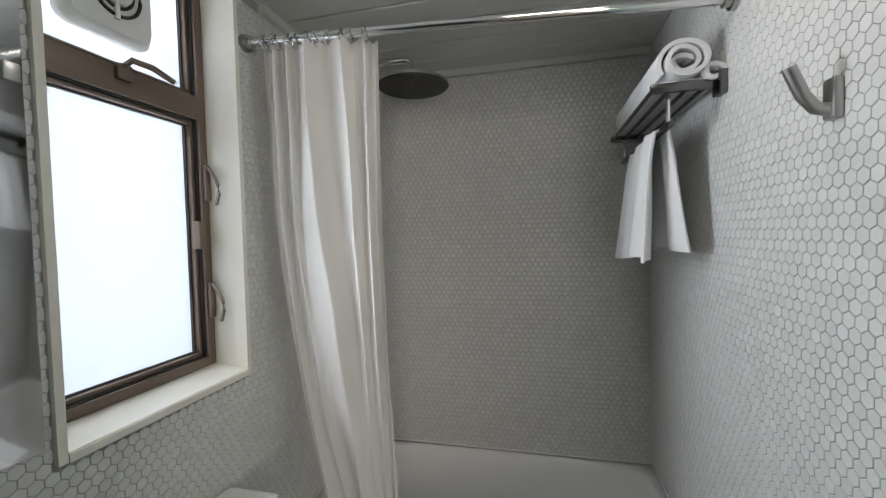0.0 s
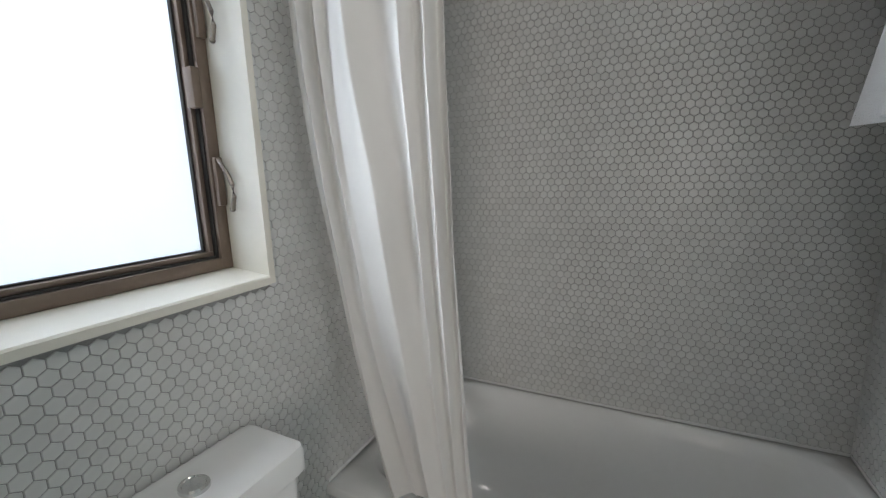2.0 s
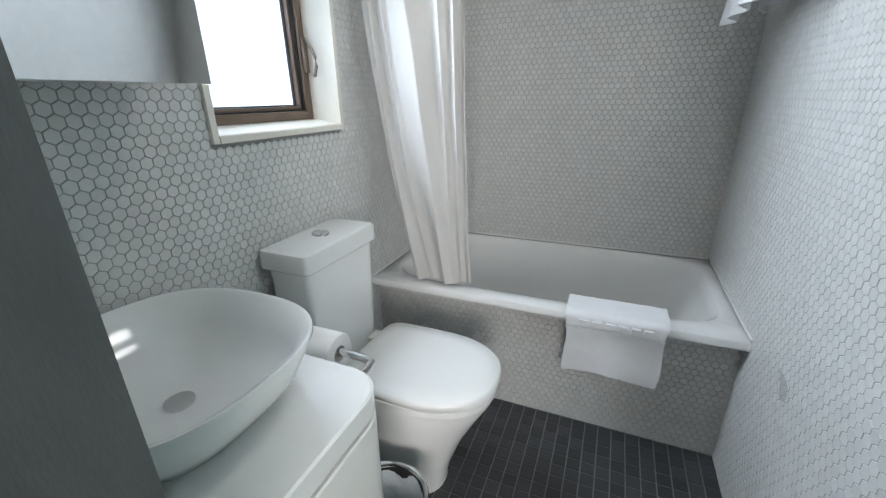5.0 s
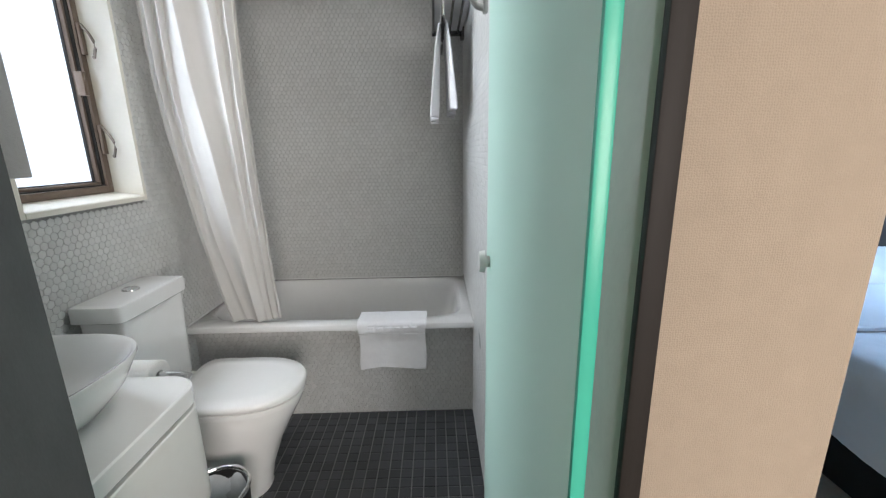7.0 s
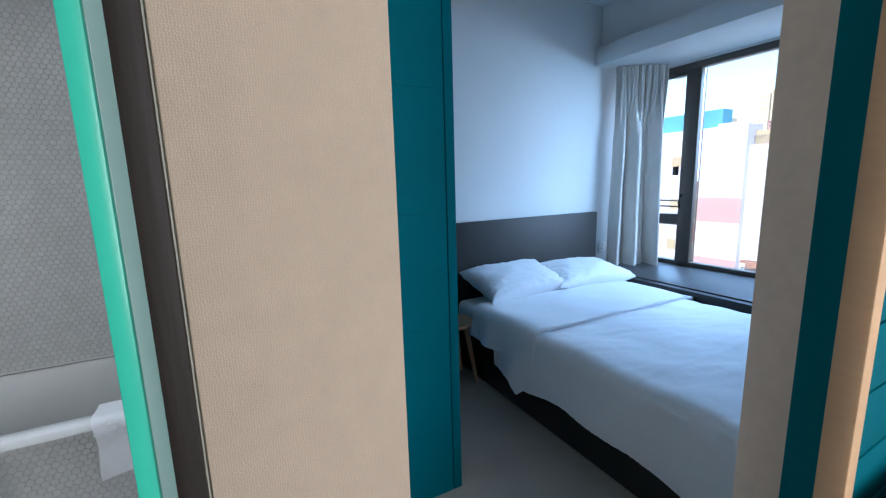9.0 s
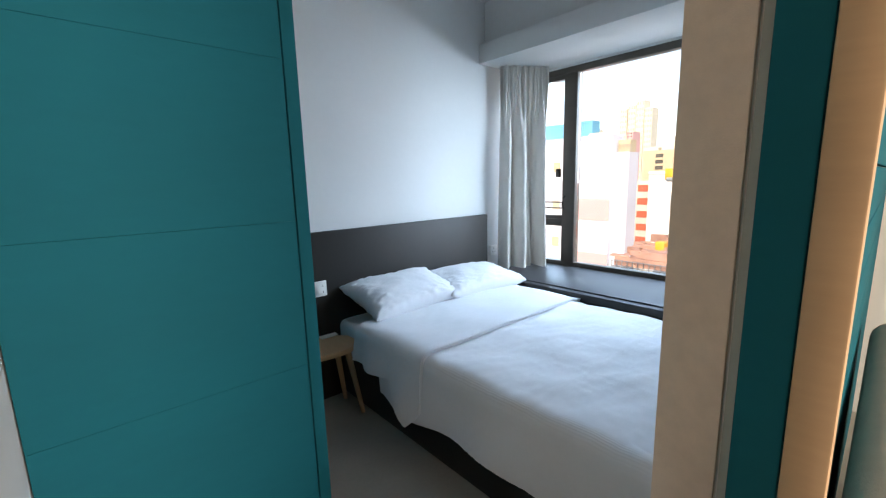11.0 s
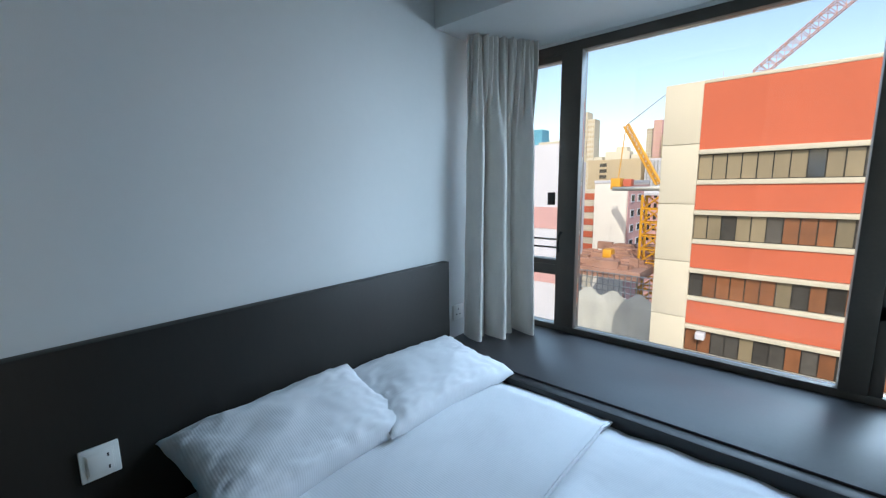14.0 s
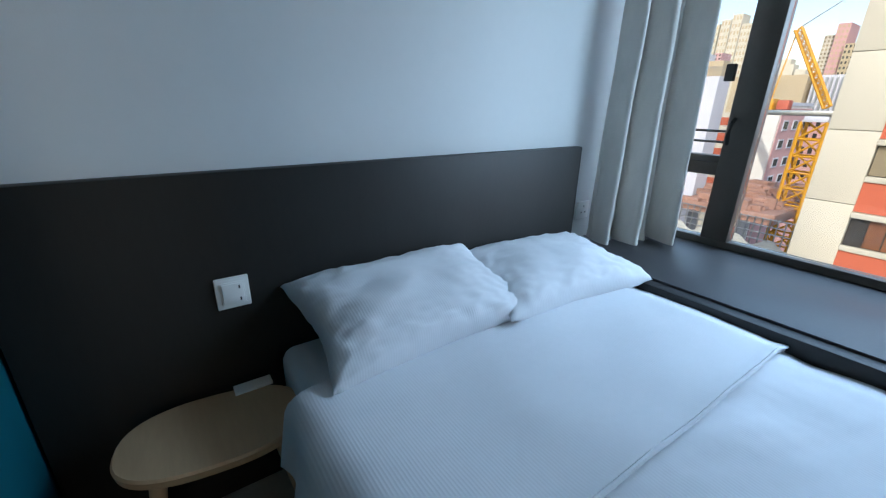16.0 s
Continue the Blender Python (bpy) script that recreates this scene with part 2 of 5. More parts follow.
def clear_glass(name):
    m = bpy.data.materials.new(name)
    m.use_nodes = True
    nt = m.node_tree
    N, L = nt.nodes, nt.links
    N.remove(N["Principled BSDF"])
    tp = N.new("ShaderNodeBsdfTransparent")
    tp.inputs[0].default_value = (0.93, 0.95, 0.95, 1)
    gl = N.new("ShaderNodeBsdfGlossy")
    gl.inputs["Roughness"].default_value = 0.01
    mx = N.new("ShaderNodeMixShader")
    fr = N.new("ShaderNodeFresnel")
    fr.inputs[0].default_value = 1.35
    L.new(fr.outputs[0], mx.inputs[0]), L.new(tp.outputs[0], mx.inputs[1]), L.new(gl.outputs[0], mx.inputs[2])
    L.new(mx.outputs[0], N["Material Output"].inputs[0])
    return m


M_glass = clear_glass("clear_window_glass")
M_mirror = mat("mirror_silver", (0.86, 0.88, 0.88), 0.03, 1.0, var=0.01)
M_edge = mat("green_glass_edge", (0.05, 0.42, 0.30), 0.3, var=0.1, spec=0.4, coat=0.05)


# ---- mesh helpers ----
def finish(name, bm, material, smooth=True, sharp=35):
    me = bpy.data.meshes.new(name)
    bmesh.ops.recalc_face_normals(bm, faces=bm.faces)
    bm.to_mesh(me)
    bm.free()
    me.materials.append(material)
    if smooth:
        me.polygons.foreach_set("use_smooth", [True] * len(me.polygons))
        me.set_sharp_from_angle(angle=radians(sharp))
    return me


def part(name, bm, material, parent=None, label="", smooth=True, sharp=35):
    ob = new(name, finish(name, bm, material, smooth, sharp))
    if parent:
        ob.parent = parent
    if label:
        ob["label"] = label
    return ob


def thing(name, label, category, group=""):
    return tagged(new(name), label, category, group)


def solid(name, bm, material, label, category="", group="", kind="", smooth=True, sharp=35):
    return tagged(part(name, bm, material, None, "", smooth, sharp), label, category, group, kind)


def B():
    return bmesh.new()


def box(bm, x0, x1, y0, y1, z0, z1, bevel=0.0, seg=2):
    m = Matrix.Translation(((x0 + x1) / 2, (y0 + y1) / 2, (z0 + z1) / 2)) @ Matrix.Diagonal((x1 - x0, y1 - y0, z1 - z0, 1))
    v = bmesh.ops.create_cube(bm, size=1, matrix=m)["verts"]
    if bevel:
        e = list({e for w in v for e in w.link_edges})
        bmesh.ops.bevel(bm, geom=e, offset=bevel, segments=seg, profile=0.5, affect="EDGES")
    return bm


def boxm(x0, x1, y0, y1, z0, z1, bevel=0.0, seg=2):
    return box(B(), x0, x1, y0, y1, z0, z1, bevel, seg)


def cyl(bm, p, q, r, r2=None, seg=16):
    p, q = Vector(p), Vector(q)
    d = q - p
    m = Matrix.Translation((p + q) / 2) @ d.to_track_quat("Z", "Y").to_matrix().to_4x4()
    bmesh.ops.create_cone(bm, cap_ends=True, segments=seg, radius1=r, radius2=r if r2 is None else r2, depth=d.length, matrix=m)
    return bm


def tube(bm, pts, r, seg=10, closed=False):
    pts = [Vector(p) for p in pts]
    rings = []
    n = len(pts)
    for i, p in enumerate(pts):
        a = pts[i - 1] if (i or closed) else p
        b = pts[(i + 1) % n] if (i < n - 1 or closed) else p
        q = (b - a).to_track_quat("Z", "Y")
        rings.append([bm.verts.new(p + q @ Vector((r * math.cos(k * math.tau / seg), r * math.sin(k * math.tau / seg), 0))) for k in range(seg)])
    for i in range(n if closed else n - 1):
        a, b = rings[i], rings[(i + 1) % n]
        for k in range(seg):
            bm.faces.new((a[k], a[(k + 1) % seg], b[(k + 1) % seg], b[k]))
    if not closed:
        bm.faces.new(rings[0]), bm.faces.new(rings[-1])
    return bm


def loft(bm, rings, cap0=True, cap1=True):
    """Skin a list of closed rings of equal length."""
    vs = [[bm.verts.new(p) for p in r] for r in rings]
    n = len(vs[0])
    for a, b in zip(vs, vs[1:]):
        for k in range(n):
            bm.faces.new((a[k], a[(k + 1) % n], b[(k + 1) % n], b[k]))
    if cap0:
        bm.faces.new(vs[0])
    if cap1:
        bm.faces.new(vs[-1])
    return bm


def superring(cx, cy, z, a, b, n=4.0, seg=40):
    pts = []
    for k in range(seg):
        t = math.tau * k / seg
        c, s = math.cos(t), math.sin(t)
        pts.append((cx + a * math.copysign(abs(c) ** (2 / n), c), cy + b * math.copysign(abs(s) ** (2 / n), s), z))
    return pts


def sheet(bm, f, nu, nv, thick=0.0):
    """A cloth given by f(u, v), with thickness along its normal."""
    P = np.array([[f(u / nu, v / nv) for u in range(nu + 1)] for v in range(nv + 1)], dtype=float)
    layers = [P]
    if thick:
        n = np.cross(np.gradient(P, axis=1), np.gradient(P, axis=0))
        n /= np.maximum(np.linalg.norm(n, axis=2, keepdims=True), 1e-9)
        layers = [P + n * thick / 2, P - n * thick / 2]
    grids = [[[bm.verts.new(p) for p in row] for row in layer] for layer in layers]
    for vs in grids:
        for v in range(nv):
            for u in range(nu):
                bm.faces.new((vs[v][u], vs[v][u + 1], vs[v + 1][u + 1], vs[v + 1][u]))
    if thick:
        a, b = grids
        for u in range(nu):
            bm.faces.new((a[0][u], a[0][u + 1], b[0][u + 1], b[0][u]))
            bm.faces.new((a[nv][u], a[nv][u + 1], b[nv][u + 1], b[nv][u]))
        for v in range(nv):
            bm.faces.new((a[v][0], a[v + 1][0], b[v + 1][0], b[v][0]))
            bm.faces.new((a[v][nu], a[v + 1][nu], b[v + 1][nu], b[v][nu]))
    return bm


def nz(x, y=0.0, z=0.0):
    return noise.noise(Vector((x, y, z)))


# ---- plan ----
BX = 1.325          # bathroom width
BZ = 2.26           # bathroom ceiling
BF = -2.06          # bathroom front wall, inside
PX = 1.405          # partition towards the bedroom
HY = -0.03          # bedroom head wall
WX = 4.60           # bedroom window plane
RY = -2.051         # bedroom side wall
CZ = 2.64           # bedroom ceiling
SZ = 0.57           # bay sill
WY0, WY1, WZ0, WZ1 = -1.30, -0.826, 1.122, 2.235   # bathroom window reveal, front edge
FY0, FY1, FZ0 = -1.292, -0.836, 1.138             # window frame, where the splayed reveal meets it

# ---- structure ----
bm = B()
box(bm, -0.2, 0.0, -2.3, WY0 - 0.012, -0.1, BZ)
box(bm, -0.2, 0.0, WY1 + 0.012, 0.12, -0.1, BZ)
box(bm, -0.2, 0.0, WY0 - 0.012, WY1 + 0.012, -0.1, WZ0 - 0.012)
wall_west = solid("wall_west", bm, M_grout, "bathroom window wall of white hexagon tiles", "wall", kind="structure", smooth=False)
wall_north = solid("wall_north", boxm(0.0, BX, 0.0, 0.12, -0.1, BZ), M_grout, "bathroom back wall of white hexagon tiles", "wall", kind="structure", smooth=False)
bm = boxm(BX, PX - 0.003, -2.10, 0.12, -0.1, CZ)
wall_partition = solid("wall_partition", bm, M_grout, "partition tiled with white hexagons on the bathroom side", "wall", kind="structure", smooth=False)
solid("wall_partition_bedroom_face", boxm(PX - 0.003, PX, -2.0995, 0.12, -0.1, CZ), M_wall, "off-white painted face of the partition", "wall", kind="structure", smooth=False)
solid("wall_end", boxm(1.2765, 1.3990, -2.222, -2.10, 0, CZ, 0.003), M_beige, "partition end covered in beige textile wallpaper", "wall", kind="structure")
solid("wall_front", boxm(-0.2, 0.585, -2.30, -1.875, -0.1, CZ), M_darkpanel, "charcoal woven laminate wall beside the bathroom door", "wall", kind="structure", smooth=False)
solid("wall_over_door", boxm(0.5855, 1.2760, -2.220, -2.10, 2.12, CZ), M_beige, "beige wall above the bathroom door", "wall", kind="structure", smooth=False)
bm = B()
box(bm, 1.2625, 1.2760, -2.2315, -2.225, 0, 2.12, 0.001)
solid("door_trim", bm, M_brown, "dark walnut door trim of the bathroom doorway", "trim", kind="structure")
solid("door_trim_west", boxm(0.5855, 0.60, -2.30, -2.105, 0, 2.12, 0.002), M_brown, "dark walnut door trim of the bathroom doorway", "trim", kind="structure")
bm = boxm(1.2640, 1.2760, -2.2245, -2.150, 0, 2.12, 0.001)
box(bm, 1.2670, 1.2760, -2.149, -2.101, 0, 2.12, 0.001)
box(bm, 1.27, BX, -2.088, -2.03, 0, 2.12, 0.002)
solid("door_jamb", bm, M_greyjamb, "grey metal jamb of the bathroom doorway", "trim", kind="structure")

bm = B()
for i in range(16):
    y1 = 0.0 - i * 0.145
    box(bm, 0.0, BX, y1 - 0.138, y1, BZ, BZ + 0.02, 0.004, 1)
    box(bm, 0.0, BX, y1 - 0.145, y1 - 0.138, BZ + 0.012, BZ + 0.02)
box(bm, -0.2, BX, -2.30, 0.12, BZ + 0.021, BZ + 0.06)
solid("ceiling_bathroom", bm, M_ceil_strip, "strip ceiling of grey-white metal slats", "ceiling", kind="structure", smooth=False)
bm = B()
box(bm, 0.0, BX, -0.022, 0.0, BZ - 0.028, BZ)
box(bm, 0.0, 0.022, -0.70, -0.022, BZ - 0.028, BZ)
solid("ceiling_trim", bm, M_ceil_strip, "pale edge trim below the strip ceiling", "trim", kind="structure", smooth=False)

solid("wall_head", boxm(PX, 4.08, HY, 0.12, -0.1, CZ), M_wall, "off-white painted wall behind the bed", "wall", kind="structure", smooth=False)
solid("wall_bay_north", boxm(4.08, 4.85, HY, 0.12, -0.1, CZ), M_wall, "off-white painted side wall of the bay", "wall", kind="structure", smooth=False)
bm = B()
box(bm, WX - 0.02, WX + 0.22, -2.3, HY, 2.175, CZ)
box(bm, WX - 0.02, WX + 0.22, -2.3, HY, -0.1, SZ - 0.03)
box(bm, WX - 0.02, WX + 0.22, -2.3, -2.03, SZ - 0.03, 2.175)
solid("wall_window", bm, M_wall, "bay window wall below and above the glazing", "wall", kind="structure", smooth=False)
bm = B()
box(bm, 2.25, WX - 0.02, -2.15, RY, -0.1, CZ)
solid("wall_south", bm, M_wall, "cream partition between bedroom and living room", "wall", kind="structure", smooth=False)
solid("wall_south_end", boxm(2.240, 2.2495, -2.14, RY, 0, CZ, 0.002), M_creamend, "cream papered end of the partition", "wall", kind="structure")
bm = boxm(2.25, WX, -2.235, -2.153, 0, CZ)
box(bm, 2.166, 2.2495, -2.235, -2.160, 0, CZ)
solid("partition_core", bm, M_greyjamb, "grey core of the partition end", "wall", kind="structure", smooth=False)
solid("soffit", boxm(3.99, WX - 0.02, RY, HY, 2.19, 2.33, 0.003), M_wall, "off-white boxed soffit above the bay window", "soffit", kind="structure")
solid("beam", boxm(4.06, WX - 0.02, RY, HY, 2.33, CZ), M_ceiling, "off-white beam above the soffit", "beam", kind="structure", smooth=False)
solid("ceiling_bedroom", boxm(PX, WX + 0.2, -2.24, 0.12, CZ, CZ + 0.1), M_ceiling, "plain white bedroom ceiling", "ceiling", kind="structure", smooth=False)
solid("floor_bedroom", boxm(1.33, WX + 0.2, -5.0, 0.12, -0.12, 0.0), M_bedfloor, "grey screed-like floor tiles", "floor", kind="structure", smooth=False)
solid("floor_living", boxm(-1.2, 1.33, -5.0, -2.225, -0.12, 0.0), M_bedfloor, "grey screed-like floor tiles", "floor", kind="structure", smooth=False)
solid("ceiling_living", boxm(-1.2, WX + 0.2, -5.0, -2.24, CZ, CZ + 0.1), M_ceiling, "plain white living-room ceiling", "ceiling", kind="structure", smooth=False)
solid("wall_living_west", boxm(-1.3, -1.2, -5.0, -2.30, 0, CZ), M_beige, "beige textile wall of the living room", "wall", kind="structure", smooth=False)
solid("wall_living_south", boxm(-1.3, WX + 0.2, -5.1, -5.0, 0, CZ), M_wall, "plain wall of the living room", "wall", kind="structure", smooth=False)
solid("wall_living_east", boxm(WX, WX + 0.2, -5.0, -2.3, 0, CZ), M_wall, "plain wall of the living room", "wall", kind="structure", smooth=False)
solid("wall_living_north", boxm(-1.3, -0.2, -2.30, -2.2, 0, CZ), M_wall, "plain wall of the living room", "wall", kind="structure", smooth=False)
floor_bath = solid("floor_bathroom", boxm(-0.2, 1.33, -2.225, 0.0, -0.12, -0.004), M_floor_grout, "dark mosaic bathroom floor with grey joints", "floor", kind="structure", smooth=False)
bm = B()
box(bm, 2.108, 2.165, -2.2265, -2.180, 0, CZ, 0.002)
solid("partition_door_edge", bm, M_teal, "teal painted edge of the sliding door at the partition end", "trim", kind="structure")
solid("partition_trim", boxm(2.09, 2.125, -2.266, -2.229, 0, CZ, 0.003), M_wood, "pale oak trim at the partition end", "trim", kind="structure")

# ---- bathroom window ----
win = tagged(thing("window_1", "bronze aluminium window with frosted glass and a vent light", "window"), kind="structure")
fx0, fx1 = -0.150, -0.090
FW = 0.026          # face width of the frame
bm = B()
for z0, z1 in ((FZ0, FZ0 + FW), (1.86, 1.925), (WZ1 - 0.02, WZ1 + 0.03)):
    box(bm, fx0, fx1, FY0 + FW, FY1 - FW, z0, z1, 0.002)
for y0, y1 in ((FY0, FY0 + FW), (FY1 - FW, FY1)):
    box(bm, fx0, fx1, y0, y1, FZ0, WZ1 + 0.02, 0.002)
part("window_frame", bm, M_bronze, win)


def ring_bars(bm, x0, x1, y0, y1, z0, z1, w, bevel=0.0):
    """Four bars round an opening, butted end to end."""
    box(bm, x0, x1, y0, y1, z0, z0 + w, bevel)
    box(bm, x0, x1, y0, y1, z1 - w, z1, bevel)
    box(bm, x0, x1, y0, y0 + w, z0 + w, z1 - w, bevel)
    box(bm, x0, x1, y1 - w, y1, z0 + w, z1 - w, bevel)
    return bm


# outward-opening sash and vent light, set back behind black gaskets
for name_, z0, z1 in (("sash", FZ0 + FW, 1.86), ("vent_light", 1.925, WZ1 - 0.02)):
    y0, y1 = FY0 + FW, FY1 - FW
    sash = part(name_, ring_bars(B(), -0.140, -0.108, y0 + 0.005, y1 - 0.005, z0 + 0.005, z1 - 0.005, 0.010, 0.0015), M_bronze, win)
    part("gasket", ring_bars(B(), -0.130, -0.0985, y0 + 0.0003, y1 - 0.0003, z0 + 0.0003, z1 - 0.0003, 0.0044), M_bronze_dark, sash)
    part("glazing_bead", ring_bars(B(), -0.131, -0.122, y0 + 0.0153, y1 - 0.0153, z0 + 0.0153, z1 - 0.0153, 0.004), M_bronze_dark, sash)
    p = part("pane", boxm(-0.138, -0.133, y0 + 0.0135, y1 - 0.0135, z0 + 0.0135, z1 - 0.0135), M_frost_win, sash, "frosted glass pane")
    p.visible_shadow = False
for z in (1.335, 1.68):
    part("handle_plate", boxm(fx1 + 0.0005, fx1 + 0.012, FY1 - 0.022, FY1 - 0.004, z - 0.055, z + 0.05, 0.003), M_bronze, win)
    bm = tube(B(), [(fx1 + 0.012, FY1 - 0.014, z + 0.045), (fx1 + 0.022, FY1 - 0.014, z + 0.03), (fx1 + 0.034, FY1 - 0.012, z + 0.012), (fx1 + 0.043, FY1 - 0.011, z - 0.01), (fx1 + 0.044, FY1 - 0.010, z - 0.035), (fx1 + 0.034, FY1 - 0.009, z - 0.062)], 0.0048)
    bmesh.ops.create_uvsphere(bm, u_segments=10, v_segments=8, radius=0.006, matrix=Matrix.Translation((fx1 + 0.033, FY1 - 0.009, z - 0.063)))
    part("handle", bm, M_handle, win, "curved metal casement handle")
part("stay", boxm(-0.111, -0.084, FY1 - FW - 0.020, FY1 - FW - 0.001, 1.485, 1.565, 0.002), M_bronze, win)
bm = boxm(fx1 + 0.0005, fx1 + 0.012, -1.098, -1.062, 1.892, 1.93, 0.003)
tube(bm, [(fx1 + 0.008, -1.08, 1.925), (fx1 + 0.03, -1.078, 1.937), (fx1 + 0.046, -1.04, 1.932), (fx1 + 0.048, -0.985, 1.918)], 0.0075)
part("vent_catch", bm, M_bronze, win)


def prism(bm, poly, axis, a, b):
    """A straight prism over a polygon, along y or z."""
    put = (lambda p, q, t: (p, t, q)) if axis == "y" else (lambda p, q, t: (p, q, t))
    return loft(bm, [[put(p, q, t) for p, q in poly] for t in (a, b)])


bm = B()
prism(bm, [(-0.17, FY1 + 0.0008), (-0.09, FY1 + 0.0008), (0.012, WY1), (0.012, WY1 + 0.016), (-0.17, WY1 + 0.016)], "z", WZ0 - 0.018, BZ - 0.002)
prism(bm, [(-0.17, FY0 - 0.0008), (-0.09, FY0 - 0.0008), (0.012, WY0), (0.012, WY0 - 0.016), (-0.17, WY0 - 0.016)], "z", WZ0 - 0.018, BZ - 0.002)
prism(bm, [(-0.17, FZ0 - 0.0008), (-0.09, FZ0 - 0.0008), (0.012, WZ0 + 0.001), (0.016, WZ0 - 0.003), (0.016, WZ0 - 0.018), (-0.17, WZ0 - 0.018)], "y", WY0, WY1)
solid("window_reveal", bm, M_reveal, "cream stone reveal and sill around the bathroom window", "window reveal", kind="structure", smooth=False)

fan = thing("extractor_fan", "white plastic extractor fan mounted in the upper window light", "extractor fan")
bm = loft(B(), [[(x, y, z) for y, z in [(p[0], p[1]) for p in superring(-1.10, 2.09, 0, r, r, 7, 32)]] for x, r in ((-0.118, 0.105), (-0.10, 0.105), (-0.078, 0.092), (-0.072, 0.07))])
part("housing", bm, M_plastic, fan)
bm = B()
for r in (0.058, 0.04):
    tube(bm, [(-0.07, -1.10 + r * math.cos(a * math.tau / 32), 2.09 + r * math.sin(a * math.tau / 32)) for a in range(32)], 0.004, 6, True)
part("ring", bm, M_bronze_dark, fan)
bm = cyl(B(), (-0.073, -1.10, 2.09), (-0.062, -1.10, 2.09), 0.034, seg=28)
for k in range(3):
    a = k * math.tau / 3 + 0.5
    tube(bm, [(-0.068, -1.10 + 0.03 * math.cos(a), 2.09 + 0.03 * math.sin(a)), (-0.068, -1.10 + 0.068 * math.cos(a), 2.09 + 0.068 * math.sin(a))], 0.006, 8)
part("hub", bm, M_plastic, fan)

# plain rendered backdrop added outside, seen only as brightness
solid("window_backdrop", boxm(-1.3, -1.25, -2.6, 0.6, -0.5, 3.2), M_facade_white, "pale backdrop added outside the bathroom window", "backdrop", kind="structure", smooth=False)

# ---- bathtub ----
TZ = 0.50
tub = thing("bathtub", "white enamelled built-in bathtub behind a hexagon-tiled apron", "bathtub")
bm = B()
cx, cy = BX / 2, -0.35
rings = []


def rect_ring(z, n=40):
    """Outer edge of the rim with as many points as the basin rings."""
    pts = []
    for k in range(n):
        t = math.tau * k / n
        c, s = math.cos(t), math.sin(t)
        f = 1 / max(abs(c), abs(s))
        pts.append((cx + (BX / 2 - 0.001) * c * f, cy - 0.004 + 0.351 * s * f, z))
    return pts


rings.append(rect_ring(TZ - 0.03))
rings.append(rect_ring(TZ - 0.006))
rings.append([(cx + (x - cx) * 0.994, cy + (y - cy) * 0.988, TZ) for x, y, _ in rect_ring(TZ)])
for z, a, b, n in ((TZ + 0.001, 0.622, 0.312, 6), (TZ - 0.006, 0.612, 0.303, 6), (TZ - 0.05, 0.60, 0.29, 5), (TZ - 0.2, 0.56, 0.262, 4), (TZ - 0.32, 0.50, 0.215, 3.6), (TZ - 0.37, 0.42, 0.16, 3), (TZ - 0.375, 0.2, 0.08, 2.5)):
    rings.append(superring(cx, cy + 0.018, z, a, b, n))
loft(bm, rings, cap0=False)
part("basin", bm, M_enamel, tub, sharp=60)
bm = B()
box(bm, 0.001, BX - 0.001, -0.008, -0.002, TZ + 0.001, TZ + 0.012, 0.003)
box(bm, BX - 0.008, BX - 0.001, -0.70, -0.0085, TZ + 0.001, TZ + 0.012, 0.003)
box(bm, 0.001, 0.008, -0.70, -0.0085, TZ + 0.001, TZ + 0.012, 0.003)
part("sealing_lip", bm, M_enamel, tub)
apron = part("apron", boxm(0.0, BX, -0.648, -0.62, 0.0, TZ - 0.036), M_grout, tub, "apron tiled in white hexagons", smooth=False)

down = thing("downlight", "small round recessed ceiling downlight with a white rim", "downlight")
part("rim", tube(B(), [(0.93 + 0.055 * math.cos(k * math.tau / 32), -1.12 + 0.055 * math.sin(k * math.tau / 32), BZ - 0.004) for k in range(32)], 0.006, 8, True), M_plastic, down)

# ---- shower ----
rod = thing("shower_rod", "chrome shower curtain rod across the bathtub", "curtain rod")
part("pole", cyl(B(), (0.012, -0.772, 2.105), (BX - 0.012, -0.752, 2.045), 0.0125), M_chrome, rod)
for x, z, s, y in ((0.0, 2.105, 1, -0.772), (BX, 2.045, -1, -0.752)):
    bm = cyl(B(), (x, y, z), (x + s * 0.014, y, z), 0.026)
    cyl(bm, (x + s * 0.014, y, z), (x + s * 0.03, y, z), 0.018)
    part("flange", bm, M_steel, rod)

sh = thing("rain_shower", "round chrome rain shower head on a wall arm", "shower head")
bm = tube(B(), [(0.0, -0.285, 2.212), (0.34, -0.285, 2.212), (0.368, -0.285, 2.208), (0.382, -0.285, 2.195), (0.385, -0.285, 2.145)], 0.012)
part("arm", bm, M_chrome, sh)
bm = loft(B(), [superring(0.385, -0.285, z, r, r, 2, 40) for z, r in ((2.152, 0.022), (2.138, 0.026), (2.126, 0.1), (2.114, 0.142), (2.104, 0.143))], cap1=False)
part("head", bm, M_chrome, sh)
bm = cyl(B(), (0.385, -0.285, 2.1045), (0.385, -0.285, 2.099), 0.141, 0.136, 40)
for k in range(1, 6):
    for j in range(6 * k):
        a = math.tau * j / (6 * k)
        cyl(bm, (0.385 + 0.024 * k * math.cos(a), -0.285 + 0.024 * k * math.sin(a), 2.0995), (0.385 + 0.024 * k * math.cos(a), -0.285 + 0.024 * k * math.sin(a), 2.096), 0.003, seg=6)
part("spray_plate", bm, M_nozzle, sh)

# shower curtain gathered at the window end
cur = thing("shower_curtain", "gathered off-white shower curtain hanging into the bathtub", "shower curtain")


